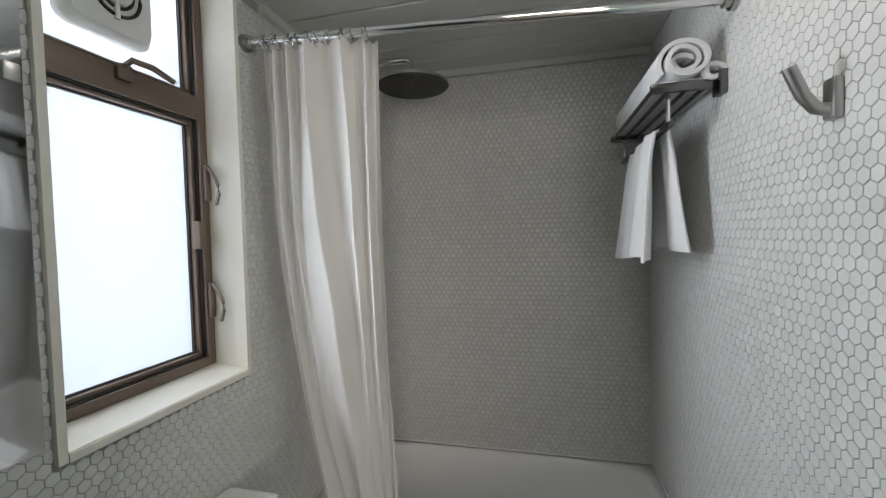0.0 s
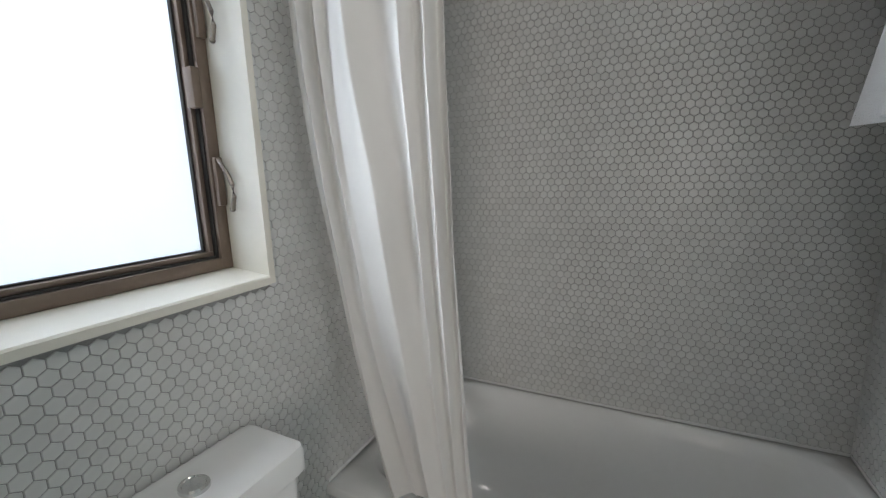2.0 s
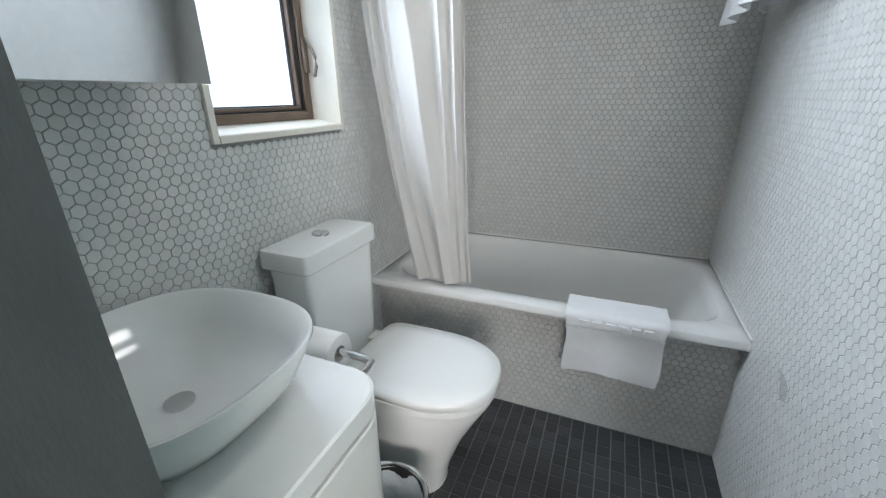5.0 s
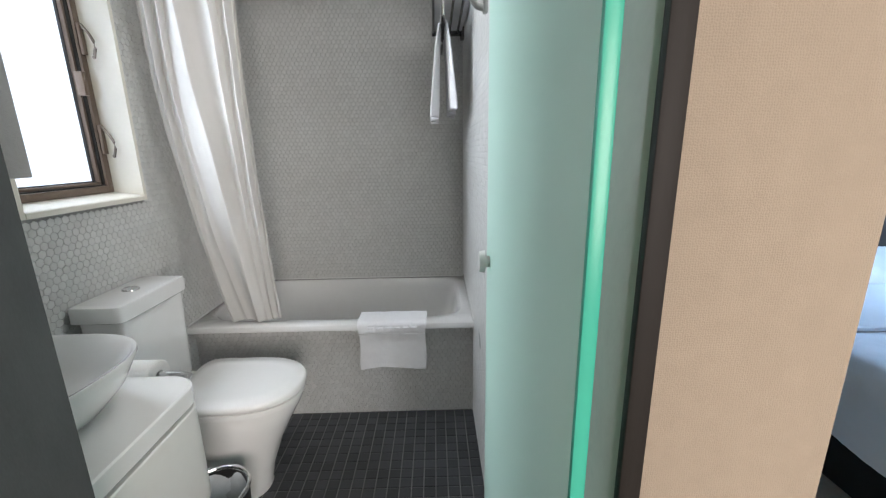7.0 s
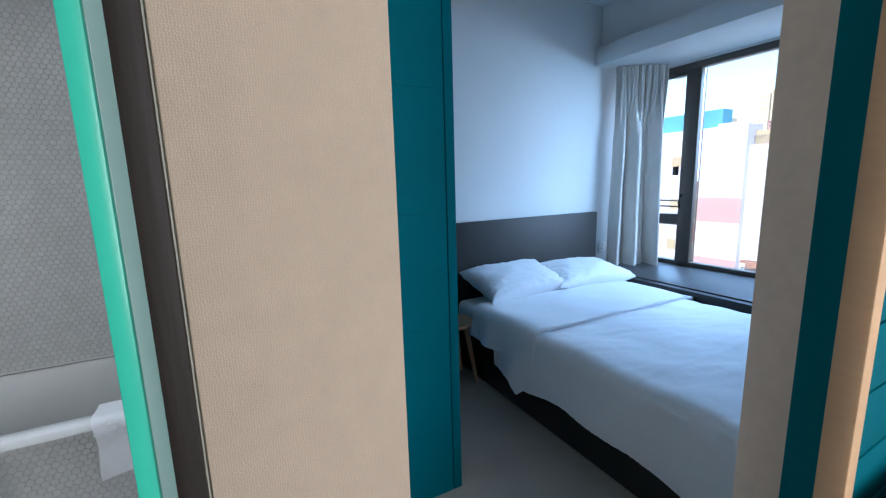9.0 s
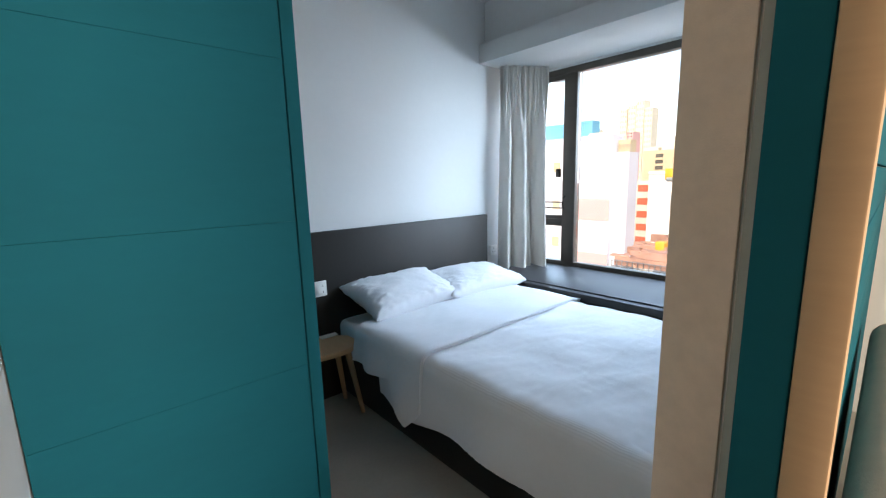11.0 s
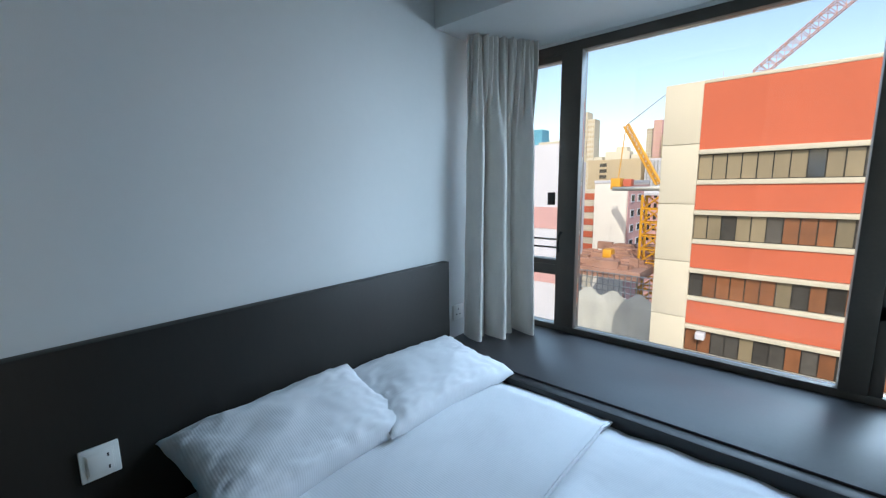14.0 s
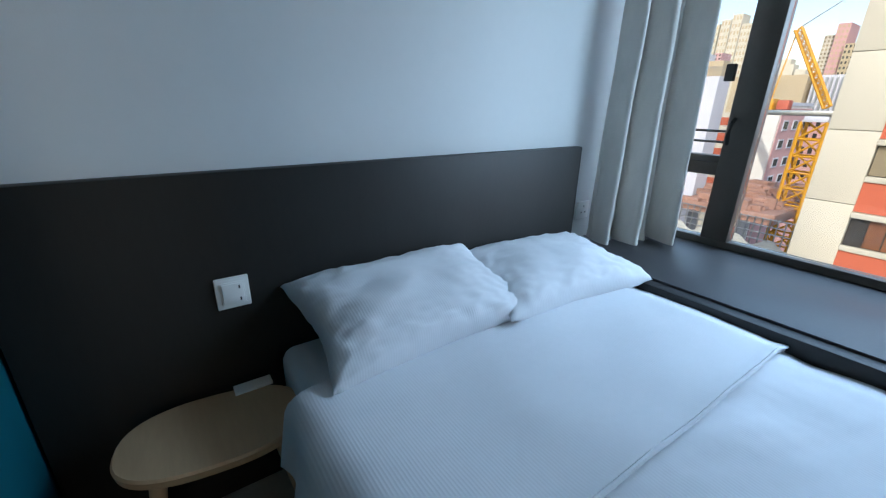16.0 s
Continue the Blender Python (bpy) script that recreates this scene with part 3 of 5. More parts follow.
def curtain_point(u, v):
    """Narrow pleats at the rings that die out into two or three broad folds."""
    z = 2.085 - v * (2.085 - 0.515)
    xl = 0.066 + 0.135 * max(0.0, (v - 0.3) / 0.7) ** 1.6
    xr = 0.412 + 0.004 * v
    x = xl + (xr - xl) * (u + 0.015 * math.sin(9 * u + 3 * v))
    ph = math.pi * (6.2 * u + 0.35 * math.sin(5.3 * u + 0.6) + 0.35 * math.sin(1.9 * v + 5 * u))
    narrow = 0.5 - abs(math.sin(ph)) ** 1.1
    wide = math.sin(2 * math.pi * (1.7 * u + 0.12 * math.sin(3 * v + 1)) - 0.9)
    fade = min(1.0, v * 1.15)
    y = -0.772 + 0.105 * v ** 1.6 - 0.040 * (1 - 0.72 * fade) * narrow + (0.005 + 0.010 * fade) * wide
    y += 0.018 * nz(u * 4, v * 2.2) * fade + 0.004 * nz(u * 11, v * 6, 5) + 0.05 * max(0.0, u - 0.84) / 0.16 * (1 - 0.5 * fade)
    x += 0.007 * math.cos(2 * ph) * (1 - fade) + 0.005 * nz(u * 6, v * 5, 3)
    if v < 0.05:
        z -= 0.012 * (1 - v / 0.05) * (1 - math.cos(2 * math.pi * 9 * u)) / 2
    return (x, y, z)


part("cloth", sheet(B(), curtain_point, 180, 70, 0.0015), M_curtain, cur, sharp=80)
for k in range(10):
    u = (k + 0.3) / 10
    p = curtain_point(u, 0.0)
    zr = 2.105 - 0.0455 * p[0]
    bm = tube(B(), [(p[0], -0.772 + 0.02 * math.sin(a * math.tau / 18), zr - 0.006 + 0.021 * math.cos(a * math.tau / 18)) for a in range(18)], 0.0028, 6, True)
    part("ring", bm, M_chrome, cur)

# ---- towel shelf ----
rack = thing("towel_rack", "chrome hotel towel shelf fixed to the tiled wall", "towel rack")
ry0, ry1, rxo, rz = -0.69, -0.105, 1.157, 1.872
for y in (ry0, ry1):
    part("bracket", boxm(rxo - 0.004, BX - 0.02, y - 0.008, y + 0.008, rz - 0.012, rz + 0.012, 0.003), M_rail, rack)
    part("mount", boxm(BX - 0.022, BX, y - 0.022, y + 0.022, rz - 0.03, rz + 0.03, 0.004), M_rail, rack)
    part("hanger", boxm(1.195, 1.205, y - 0.005 + (0.02 if y == ry0 else -0.02), y + 0.005 + (0.02 if y == ry0 else -0.02), rz - 0.085, rz - 0.012, 0.002), M_chrome, rack)
for k in range(4):
    part("rail", cyl(B(), (rxo + 0.004 + k * 0.042, ry0, rz), (rxo + 0.004 + k * 0.042, ry1, rz), 0.006), M_rail, rack)
part("towel_bar", boxm(1.192, 1.208, ry0 - 0.01, ry1 + 0.01, rz - 0.1, rz - 0.085, 0.003), M_rail, rack)


def roll_towel(y0, y1, x, z, r, label):
    """A towel rolled on its own axis, with the spiral at its end."""
    bm = B()
    n, turns = 90, 2.6
    prof = []
    for k in range(n + 1):
        a = k / n * turns * math.tau
        rr = 0.012 + (r - 0.012) * k / n
        prof.append((rr * math.cos(a), rr * math.sin(a) * 0.86))
    sheet(bm, lambda u, v: (x + prof[round(u * n)][0] + 0.004 * nz(u * 9, v * 4), y0 + (y1 - y0) * v + 0.012 * math.sin(u * 7), z + r * 0.86 + prof[round(u * n)][1] + 0.004 * nz(u * 9, v * 5, 4)), n, 14, 0.011)
    return solid("rolled_towel", bm, M_towel, label, "towel", "towels on the rack", sharp=80)


roll_towel(-0.70, -0.14, 1.232, rz + 0.012, 0.062, "rolled white terry towel on the chrome shelf")
roll_towel(-0.695, -0.25, 1.297, rz + 0.01, 0.024, "small rolled white towel tucked against the wall")
bm = B()


def folded(u, v):
    a = (u - 0.5) * 2
    x = 1.235 + 0.075 * a
    return (x, -0.69 + 0.56 * v, rz + 0.0085 + 0.008 * (1 - a * a) + 0.002 * nz(u * 6, v * 9))


sheet(bm, folded, 20, 30, 0.006)
solid("folded_towel", bm, M_towel, "flat folded white towel lying on the shelf rails", "towel", "towels on the rack", sharp=80)


def hang_point(u, v):
    """A hand towel draped over the bar, pinched at the top."""
    s = v * 2 - 1
    side = 1 if s > 0 else -1
    d = abs(s)
    z = rz - 0.083 - d ** 1.05 * (0.372 if side > 0 else 0.345)
    w = 0.15 + 0.05 * d
    y = -0.47 + (u - 0.5) * 2 * w + 0.02 * d
    x = 1.2 - side * (0.011 + 0.006 * min(1, d * 4) + 0.024 * d) - 0.018 * (0.3 + 0.7 * d) * math.sin(u * 19 + side)
    return (x, y + 0.008 * math.sin(u * 9 + d * 4), z + 0.01 * math.sin(u * 5))


solid("hanging_towel", sheet(B(), hang_point, 60, 60, 0.006), M_towel, "white hand towel hanging from the rack's bar", "towel", "towels on the rack", sharp=80)

hook = thing("robe_hook", "grey metal robe hook on the hexagon tiles", "hook")
part("base", boxm(BX - 0.016, BX, -1.10, -1.07, 1.675, 1.74, 0.005), M_steel, hook)
bm = tube(B(), [(BX - 0.01, -1.085, 1.69), (BX - 0.032, -1.085, 1.695), (BX - 0.05, -1.087, 1.715), (BX - 0.072, -1.092, 1.76)], 0.0105, 12)
part("prong", bm, M_steel, hook)

# ---- bath mat towel over the rim ----
def mat_point(u, v):
    x = 0.785 + 0.318 * u
    s = v
    if s < 0.22:
        y, z = -0.60 - 0.10 * (s / 0.22), TZ + 0.012
    elif s < 0.32:
        a = (s - 0.22) / 0.10 * math.pi / 2
        y, z = -0.70 - 0.018 * math.sin(a), TZ + 0.012 - 0.018 * (1 - math.cos(a))
    else:
        d = (s - 0.32) / 0.68
        y, z = -0.718 - 0.012 * d + 0.01 * math.sin(u * 8 + 1) * d, TZ - 0.006 - d * (0.205 + 0.012 * math.sin(u * 6.5 + 2))
        x += 0.022 * d * (0.5 - u) + 0.006 * math.sin(d * 5 + u * 4)
    return (x, y + 0.002 * nz(u * 9, v * 9), z + 0.003 * nz(u * 7, v * 7, 2))


bath_towel = thing("bath_mat", "white terry bath mat draped over the bathtub rim", "bath mat")
part("cloth", sheet(B(), mat_point, 44, 44, 0.012), M_towel, bath_towel, sharp=80)
part("border", sheet(B(), lambda u, v: tuple(Vector(mat_point(u, 0.42 + 0.016 * v)) + Vector((0, -0.016, 0.002))), 40, 2, 0.006), M_towel, bath_towel, "raised woven border")
for k in range(6):
    bm = sheet(B(), lambda u, v: tuple(Vector(mat_point(0.14 + k * 0.128 + 0.085 * u, 0.33 + 0.065 * v)) + Vector((0, -0.017, 0.004))), 6, 4, 0.012)
    part("embossed_bar", bm, M_towel, bath_towel, "embossed lettering bar")

# ---- toilet ----
toilet = thing("toilet", "white close-coupled ceramic toilet with closed lid", "toilet")
ty = -1.087
bm = B()
loft(bm, [superring(0.095, ty, z, a, b, 9, 40) for z, a, b in ((0.40, 0.070, 0.145), (0.55, 0.072, 0.150), (0.755, 0.075, 0.158), (0.760, 0.074, 0.157))])
part("cistern", bm, M_ceramic, toilet)
bm = loft(B(), [superring(0.093, ty, z, a, b, 12, 48) for z, a, b in ((0.764, 0.082, 0.166), (0.768, 0.086, 0.171), (0.808, 0.086, 0.171), (0.818, 0.083, 0.168), (0.8215, 0.07, 0.155))])
part("cistern_lid", bm, M_ceramic, toilet)
bm = loft(B(), [superring(0.09, ty, z, r, r * 0.85, 2, 28) for z, r in ((0.8205, 0.028), (0.827, 0.027), (0.8295, 0.022), (0.8275, 0.02))])
part("flush_button", bm, M_chrome, toilet)


def d_ring(z, x0, x1, half, n=3.0, seg=48):
    """A plan like a D: straight at the back, round in front."""
    pts = []
    for k in range(seg):
        t = math.tau * k / seg
        c, s = math.cos(t), math.sin(t)
        m = 2.4 if c > 0 else 7.0
        mid = x0 + (x1 - x0) * 0.45
        ax = (x1 - mid) if c > 0 else (mid - x0)
        pts.append((mid + ax * math.copysign(abs(c) ** (2 / m), c), ty + half * math.copysign(abs(s) ** (2 / m), s), z))
    return pts


bm = loft(B(), [d_ring(z, x0, x1, h) for z, x0, x1, h in ((0.0, 0.02, 0.485, 0.125), (0.02, 0.02, 0.485, 0.124), (0.10, 0.02, 0.505, 0.13), (0.22, 0.02, 0.55, 0.145), (0.32, 0.02, 0.602, 0.16), (0.385, 0.02, 0.638, 0.168), (0.405, 0.02, 0.642, 0.168))])
part("bowl", bm, M_ceramic, toilet, sharp=60)
bm = loft(B(), [d_ring(z, 0.215, x1, h) for z, x1, h in ((0.409, 0.64, 0.168), (0.412, 0.648, 0.174), (0.428, 0.648, 0.174), (0.431, 0.643, 0.17))])
part("seat", bm, M_ceramic, toilet)
bm = loft(B(), [d_ring(z, x0, x1, h) for z, x0, x1, h in ((0.4335, 0.212, 0.645, 0.172), (0.437, 0.21, 0.652, 0.177), (0.452, 0.21, 0.652, 0.177), (0.460, 0.216, 0.645, 0.17), (0.463, 0.26, 0.59, 0.12))])
part("lid", bm, M_ceramic, toilet, sharp=60)
for y in (-0.075, 0.075):
    part("hinge", boxm(0.184, 0.208, ty + y - 0.02, ty + y + 0.02, 0.41, 0.45, 0.004), M_plastic, toilet)

# ---- vanity ----
van = thing("vanity_unit", "white rounded vanity unit fixed to the tiled wall", "vanity")
vy0, vy1, vz = -1.872, -1.452, 0.70


def vanity_ring(z, x1, g=0.0):
    pts = [(0.005, vy0 + g), (x1 - g, vy0 + g)]
    r = 0.075
    for k in range(9):
        a = k / 8 * math.pi / 2
        pts.append((x1 - g - r + r * math.cos(a), vy1 - g - r + r * math.sin(a)))
    pts.append((0.005, vy1 - g))
    return [(x, y, z) for x, y in pts]


part("worktop", loft(B(), [vanity_ring(z, 0.524, g) for z, g in ((vz - 0.05, 0.003), (vz - 0.046, 0), (vz - 0.004, 0), (vz, 0.004))]), M_ceramic, van)
part("shadow_gap", loft(B(), [vanity_ring(z, 0.514, 0.01) for z in (vz - 0.06, vz - 0.05)]), M_bronze_dark, van)
part("drawer", loft(B(), [vanity_ring(z, 0.524, g) for z, g in ((0.36, 0.004), (0.364, 0), (vz - 0.064, 0), (vz - 0.06, 0.003))]), M_plastic, van)
basin = thing("wash_basin", "white oval ceramic vessel basin on the vanity", "wash basin")
bcx, bcy = 0.245, -1.668
bm = loft(B(), [superring(bcx, bcy, z, a, b, 2.6, 56) for z, a, b in ((vz + 0.001, 0.13, 0.13), (vz + 0.01, 0.145, 0.145), (vz + 0.06, 0.187, 0.18), (vz + 0.124, 0.217, 0.206), (vz + 0.131, 0.216, 0.205), (vz + 0.129, 0.207, 0.197), (vz + 0.07, 0.18, 0.17), (vz + 0.035, 0.13, 0.12), (vz + 0.022, 0.06, 0.06), (vz + 0.02, 0.02, 0.02))])
part("bowl", bm, M_ceramic, basin, sharp=60)
part("waste", cyl(B(), (bcx, bcy, vz + 0.021), (bcx, bcy, vz + 0.026), 0.024), M_chrome, basin)

cab = thing("mirror_cabinet", "mirror-fronted cabinet above the basin", "mirror cabinet")
part("carcass", boxm(0.016, 0.198, vy0, -1.452, 1.232, 2.2, 0.002), M_plastic, cab)
part("mirror_door", boxm(0.2, 0.206, vy0, -1.45, 1.227, 2.205, 0.0015), M_mirror, cab, "mirror glass door")
part("hinge_clip", boxm(0.2065, 0.213, -1.475, -1.455, 1.72, 1.745, 0.003), M_steel, cab)

holder = thing("toilet_roll_holder", "chrome toilet roll holder on the vanity's side", "roll holder")
bm = tube(B(), [(0.44, vy1, 0.655), (0.44, vy1 + 0.05, 0.655), (0.435, vy1 + 0.075, 0.655), (0.41, vy1 + 0.082, 0.655), (0.24, vy1 + 0.082, 0.655)], 0.009, 12)
part("arm", bm, M_chrome, holder)
part("rosette", cyl(B(), (0.44, vy1, 0.655), (0.44, vy1 + 0.012, 0.655), 0.02), M_chrome, holder)
bm = loft(B(), [[(x, vy1 + 0.082 + r * math.cos(k * math.tau / 40), 0.648 + r * math.sin(k * math.tau / 40)) for k in range(40)] for x, r in ((0.255, 0.02), (0.255, 0.046), (0.258, 0.049), (0.342, 0.049), (0.345, 0.046), (0.345, 0.02), (0.255, 0.02))], False, False)
solid("toilet_roll", bm, M_paper, "roll of white toilet paper on the chrome holder", "toilet roll")

bin_ = thing("waste_bin", "black waste bin with a steel rim and clear liner", "waste bin")
bx_, by_ = 0.455, -1.395
bm = loft(B(), [superring(bx_, by_, z, r, r, 2, 40) for z, r in ((0.0, 0.088), (0.004, 0.092), (0.262, 0.1), (0.262, 0.094), (0.01, 0.086))])
part("body", bm, M_black, bin_)
bm = tube(B(), [(bx_ + 0.1 * math.cos(k * math.tau / 40), by_ + 0.1 * math.sin(k * math.tau / 40), 0.268) for k in range(40)], 0.006, 8, True)
part("rim", bm, M_chrome, bin_)
bm = sheet(B(), lambda u, v: (bx_ + (0.099 - 0.03 * v * (1 + 0.35 * nz(u * 14, v * 5))) * math.cos(u * math.tau), by_ + (0.099 - 0.03 * v * (1 + 0.35 * nz(u * 14, v * 5, 2))) * math.sin(u * math.tau), 0.276 - 0.16 * v + 0.006 * math.sin(u * 40)), 70, 10)
part("liner", bm, M_bag, bin_, "crumpled clear bin liner")

# ---- glass door ----
door = tagged(thing("door_1", "sea-green frosted glass bathroom door, standing open", "door"), kind="structure")
hinge_p, free_p = Vector((1.246, -2.208, 0)), Vector((1.276, -1.535, 0))
dirv = (free_p - hinge_p).normalized()
nrm = Vector((-dirv.y, dirv.x, 0))


def door_slab(a, b, z0, z1, t0, t1, bev=0.001):
    bm = boxm(a, b, t0, t1, z0, z1, bev)
    m = Matrix.Translation(hinge_p) @ Matrix(((dirv.x, nrm.x, 0, 0), (dirv.y, nrm.y, 0, 0), (0, 0, 1, 0), (0, 0, 0, 1)))
    bmesh.ops.transform(bm, matrix=m, verts=bm.verts)
    return bm


ln = (free_p - hinge_p).length
part("glass_leaf", door_slab(0.004, ln, 0.012, 2.1, -0.005, 0.005), M_frost_door, door).visible_shadow = False
part("glass_edge", door_slab(-0.002, 0.0035, 0.012, 2.1, -0.005, 0.005), M_edge, door, "polished green glass edge")
part("edge_strip", door_slab(ln + 0.0005, ln + 0.004, 0.012, 2.1, -0.005, 0.005), M_plastic, door, "clear edge strip")
bm = B()
for s in (-1, 1):
    c = hinge_p + dirv * (ln - 0.075) + nrm * (0.006 * s)
    q = c + nrm * (0.010 * s)
    cyl(bm, (c.x, c.y, 1.043), (q.x, q.y, 1.043), 0.012, seg=20)
    q2 = q + nrm * (0.012 * s)
    cyl(bm, (q.x, q.y, 1.043), (q2.x, q2.y, 1.043), 0.024, 0.022, 24)
part("knob", bm, M_plastic, door, "round pale door knob")

# ---- bedroom built-ins ----
ward = thing("wardrobe", "teal painted wardrobe with board-like grooves", "wardrobe")
tx, tyf = 2.075, -1.105
bm = boxm(PX + 0.002, tx, tyf + 0.022, HY - 0.001, 0.0, CZ - 0.001, 0.001)
part("carcass", bm, M_teal, ward)
zc = [0.0, 0.30, 0.75, 1.2, 1.65, 2.1, CZ - 0.002]
for z0, z1 in zip(zc, zc[1:]):
    part("front_panel", boxm(PX + 0.003, tx - 0.043, tyf, tyf + 0.021, z0 + 0.0003, z1 - 0.0003, 0.0005, 1), M_teal, ward)
part("edge_post", boxm(tx - 0.038, tx, tyf, tyf + 0.021, 0.0, CZ - 0.002, 0.0015), M_teal, ward)
# strip at the back of the groove, painted dark to stand for its shade
part("groove_shade", boxm(tx - 0.043, tx - 0.038, tyf + 0.012, tyf + 0.0215, 0.001, CZ - 0.003), M_teal_shade, ward)

bed = thing("bed", "black platform bed with a dark headboard", "bed")
part("headboard", boxm(2.083, 4.025, -0.075, HY - 0.001, 0.0, 1.03, 0.003), M_headboard, bed, "dark espresso laminate headboard")
part("base", boxm(2.674, 3.9, -1.94, -0.078, 0.0, 0.27, 0.004), M_black, bed)
part("side_rail", boxm(3.902, 3.955, -2.0, -0.078, 0.0, 0.562, 0.003), M_black, bed)
part("foot_rail", boxm(2.674, 3.90, -2.0, -1.945, 0.0, 0.562, 0.003), M_black, bed)


def soft_box(x0, x1, y0, y1, z0, z1, r=0.05):
    return boxm(x0, x1, y0, y1, z0, z1, r, 5)


solid("mattress", soft_box(2.64, 3.895, -1.925, -0.085, 0.272, 0.495, 0.045), M_sheet, "mattress in a white fitted sheet", "mattress", sharp=80)


def duvet_point(u, v):
    """Over the mattress, down its free side."""
    y = -0.60 - 1.345 * v
    s = u * 1.62
    if s < 1.24:
        x, z = 3.90 - s, 0.528
    else:
        d = min(1.0, (s - 1.24) / 0.38)
        a = min(1.0, d / 0.22)
        x = 2.66 - 0.055 * math.sin(a * math.pi / 2) - 0.012 * d + 0.018 * d * math.sin(v * 17 + 1.5 * d)
        z = 0.528 - 0.05 * (1 - math.cos(a * math.pi / 2)) - max(0, d - 0.16) * (0.30 + 0.02 * math.sin(v * 9))
    puff = 0.014 * nz(x * 2.2, y * 2.2) + 0.012 * nz(x * 5 + y, y * 6, 2) + 0.003 * nz(x * 9 + y * 7, y * 4 - x * 2, 7) + 0.0034 * nz(x * 5, y * 26 + x * 8, 3) + 0.0014 * nz(x * 40, y * 22, 5) + 0.004 * math.exp(-((y + 1.47 + 0.02 * x) / 0.008) ** 2)
    edge = min(1.0, u * 14) * min(1.0, (1 - v) * 12)
    z += puff - 0.03 * (1 - edge) * (1 if s < 1.24 else 0)
    return (x, y, z)


duvet = thing("duvet", "white striped duvet spread over the bed, its top turned down", "duvet")
part("cover", sheet(B(), duvet_point, 110, 110, 0.022), M_sheet, duvet, sharp=80)


def fold_point(u, v):
    y = -0.40 - 0.585 * v - 0.015 * math.sin(u * 2.5) + 0.035 * u * v
    s = u * 1.62
    z = 0.548
    if s < 1.24:
        x = 3.905 - s
    else:
        d = (s - 1.24) / 0.38
        a = min(1.0, d / 0.22)
        tip = max(0.0, 1 - abs(v - 0.86) * 3.4)
        x = 2.665 - 0.075 * math.sin(a * math.pi / 2) - 0.03 * d + 0.02 * d * math.sin(v * 14)
        z = 0.548 - 0.05 * (1 - math.cos(a * math.pi / 2)) - max(0, d - 0.16) * (0.17 + 0.20 * tip)
    puff = 0.012 * nz(x * 2.2, y * 2.2, 5) + 0.007 * nz(x * 5, y * 4, 8) + 0.002 * nz(x * 9 - y * 6, y * 20, 4)
    lip = 0.006 * math.exp(-((1 - v) / 0.03) ** 2)
    return (x, y, z + puff + lip - 0.03 * (1 - min(1, u * 16)))


part("turned_down_top", sheet(B(), fold_point, 110, 60, 0.02), M_sheet, duvet, "turned-down white top with a hem", sharp=80)
part("hem", tube(B(), [tuple(Vector(fold_point(k / 80, 1.0)) + Vector((0, -0.003, 0.006))) for k in range(81)], 0.0045, 6), M_sheet, duvet, "stitched hem edge")


def pillow(cx, cy, cz, lx, ly, h, rx, rz, seed, label):
    bm = B()
    n = 56
    m = pose(cx, cy, cz, rx, 0, rz)
    for side in (1, -1):
        vs = []
        for j in range(n + 1):
            row = []
            for i in range(n + 1):
                a, b = i / n * 2 - 1, j / n * 2 - 1
                k = (max(0, 1 - abs(a) ** 2.6) * max(0, 1 - abs(b) ** 2.6)) ** 0.42
                pin = 1 - 0.13 * (1 - abs(a) ** 1.5) * abs(b) ** 3
                pin2 = 1 - 0.11 * (1 - abs(b) ** 1.5) * abs(a) ** 3
                wr = 0.015 * nz(a * 9 + seed, b * 9) * (1 - k) * k * 2 + 0.012 * nz(a * 5 + seed, b * 5) * (1 - k) + 0.006 * nz(a * 2.5, b * 2.5, seed) + 0.0025 * nz(a * 7, b * 5, seed)
                row.append(bm.verts.new(m @ Vector((a * lx / 2 * pin2, b * ly / 2 * pin, side * (h / 2 * k * (1 + 0.12 * nz(a * 2, b * 2, seed))) + wr))))
            vs.append(row)
        for j in range(n):
            for i in range(n):
                bm.faces.new((vs[j][i], vs[j][i + 1], vs[j + 1][i + 1], vs[j + 1][i]))
    bmesh.ops.remove_doubles(bm, verts=bm.verts, dist=0.0004)
    return solid("pillow", bm, M_sheet, label, "pillow", "pillows on the bed", sharp=80)


pillow(3.022, -0.268, 0.622, 0.700, 0.43, 0.175, 15, 1, 1, "plump white pillow leaning on the headboard beside the stool")
pillow(3.605, -0.292, 0.606, 0.70, 0.45, 0.155, 7, -5, 5, "plump white pillow leaning on the headboard by the window")

sill = thing("bay_sill", "dark laminate platform of the bay window", "window sill")
part("top", boxm(3.958, WX - 0.0155, RY + 0.001, HY - 0.001, SZ - 0.0295, SZ, 0.002), M_sill, sill)
part("front", boxm(3.96, 3.985, RY + 0.001, -0.078, 0.0, SZ - 0.031), M_black, sill)
ledge = thing("side_ledge", "dark laminate ledge along the bedroom's side wall", "ledge")
part("face", boxm(3.0, 4.38, -2.04, -2.003, 0.0, 0.90, 0.002), M_sill, ledge)
part("top", boxm(3.0, 4.38, RY + 0.001, -1.998, 0.901, 0.93, 0.003), M_sill, ledge)

# ---- stool ----
stool = thing("bedside_stool", "pale oak stool with an oval seat and splayed legs", "stool")
sx, sy = 2.44, -0.255
ang = radians(-8)


def oval(z, a, b):
    c, s = math.cos(ang), math.sin(ang)
    return [(sx + (x * c - y * s), sy + (x * s + y * c), z) for x, y, _ in superring(0, 0, 0, a, b, 2.5, 44)]


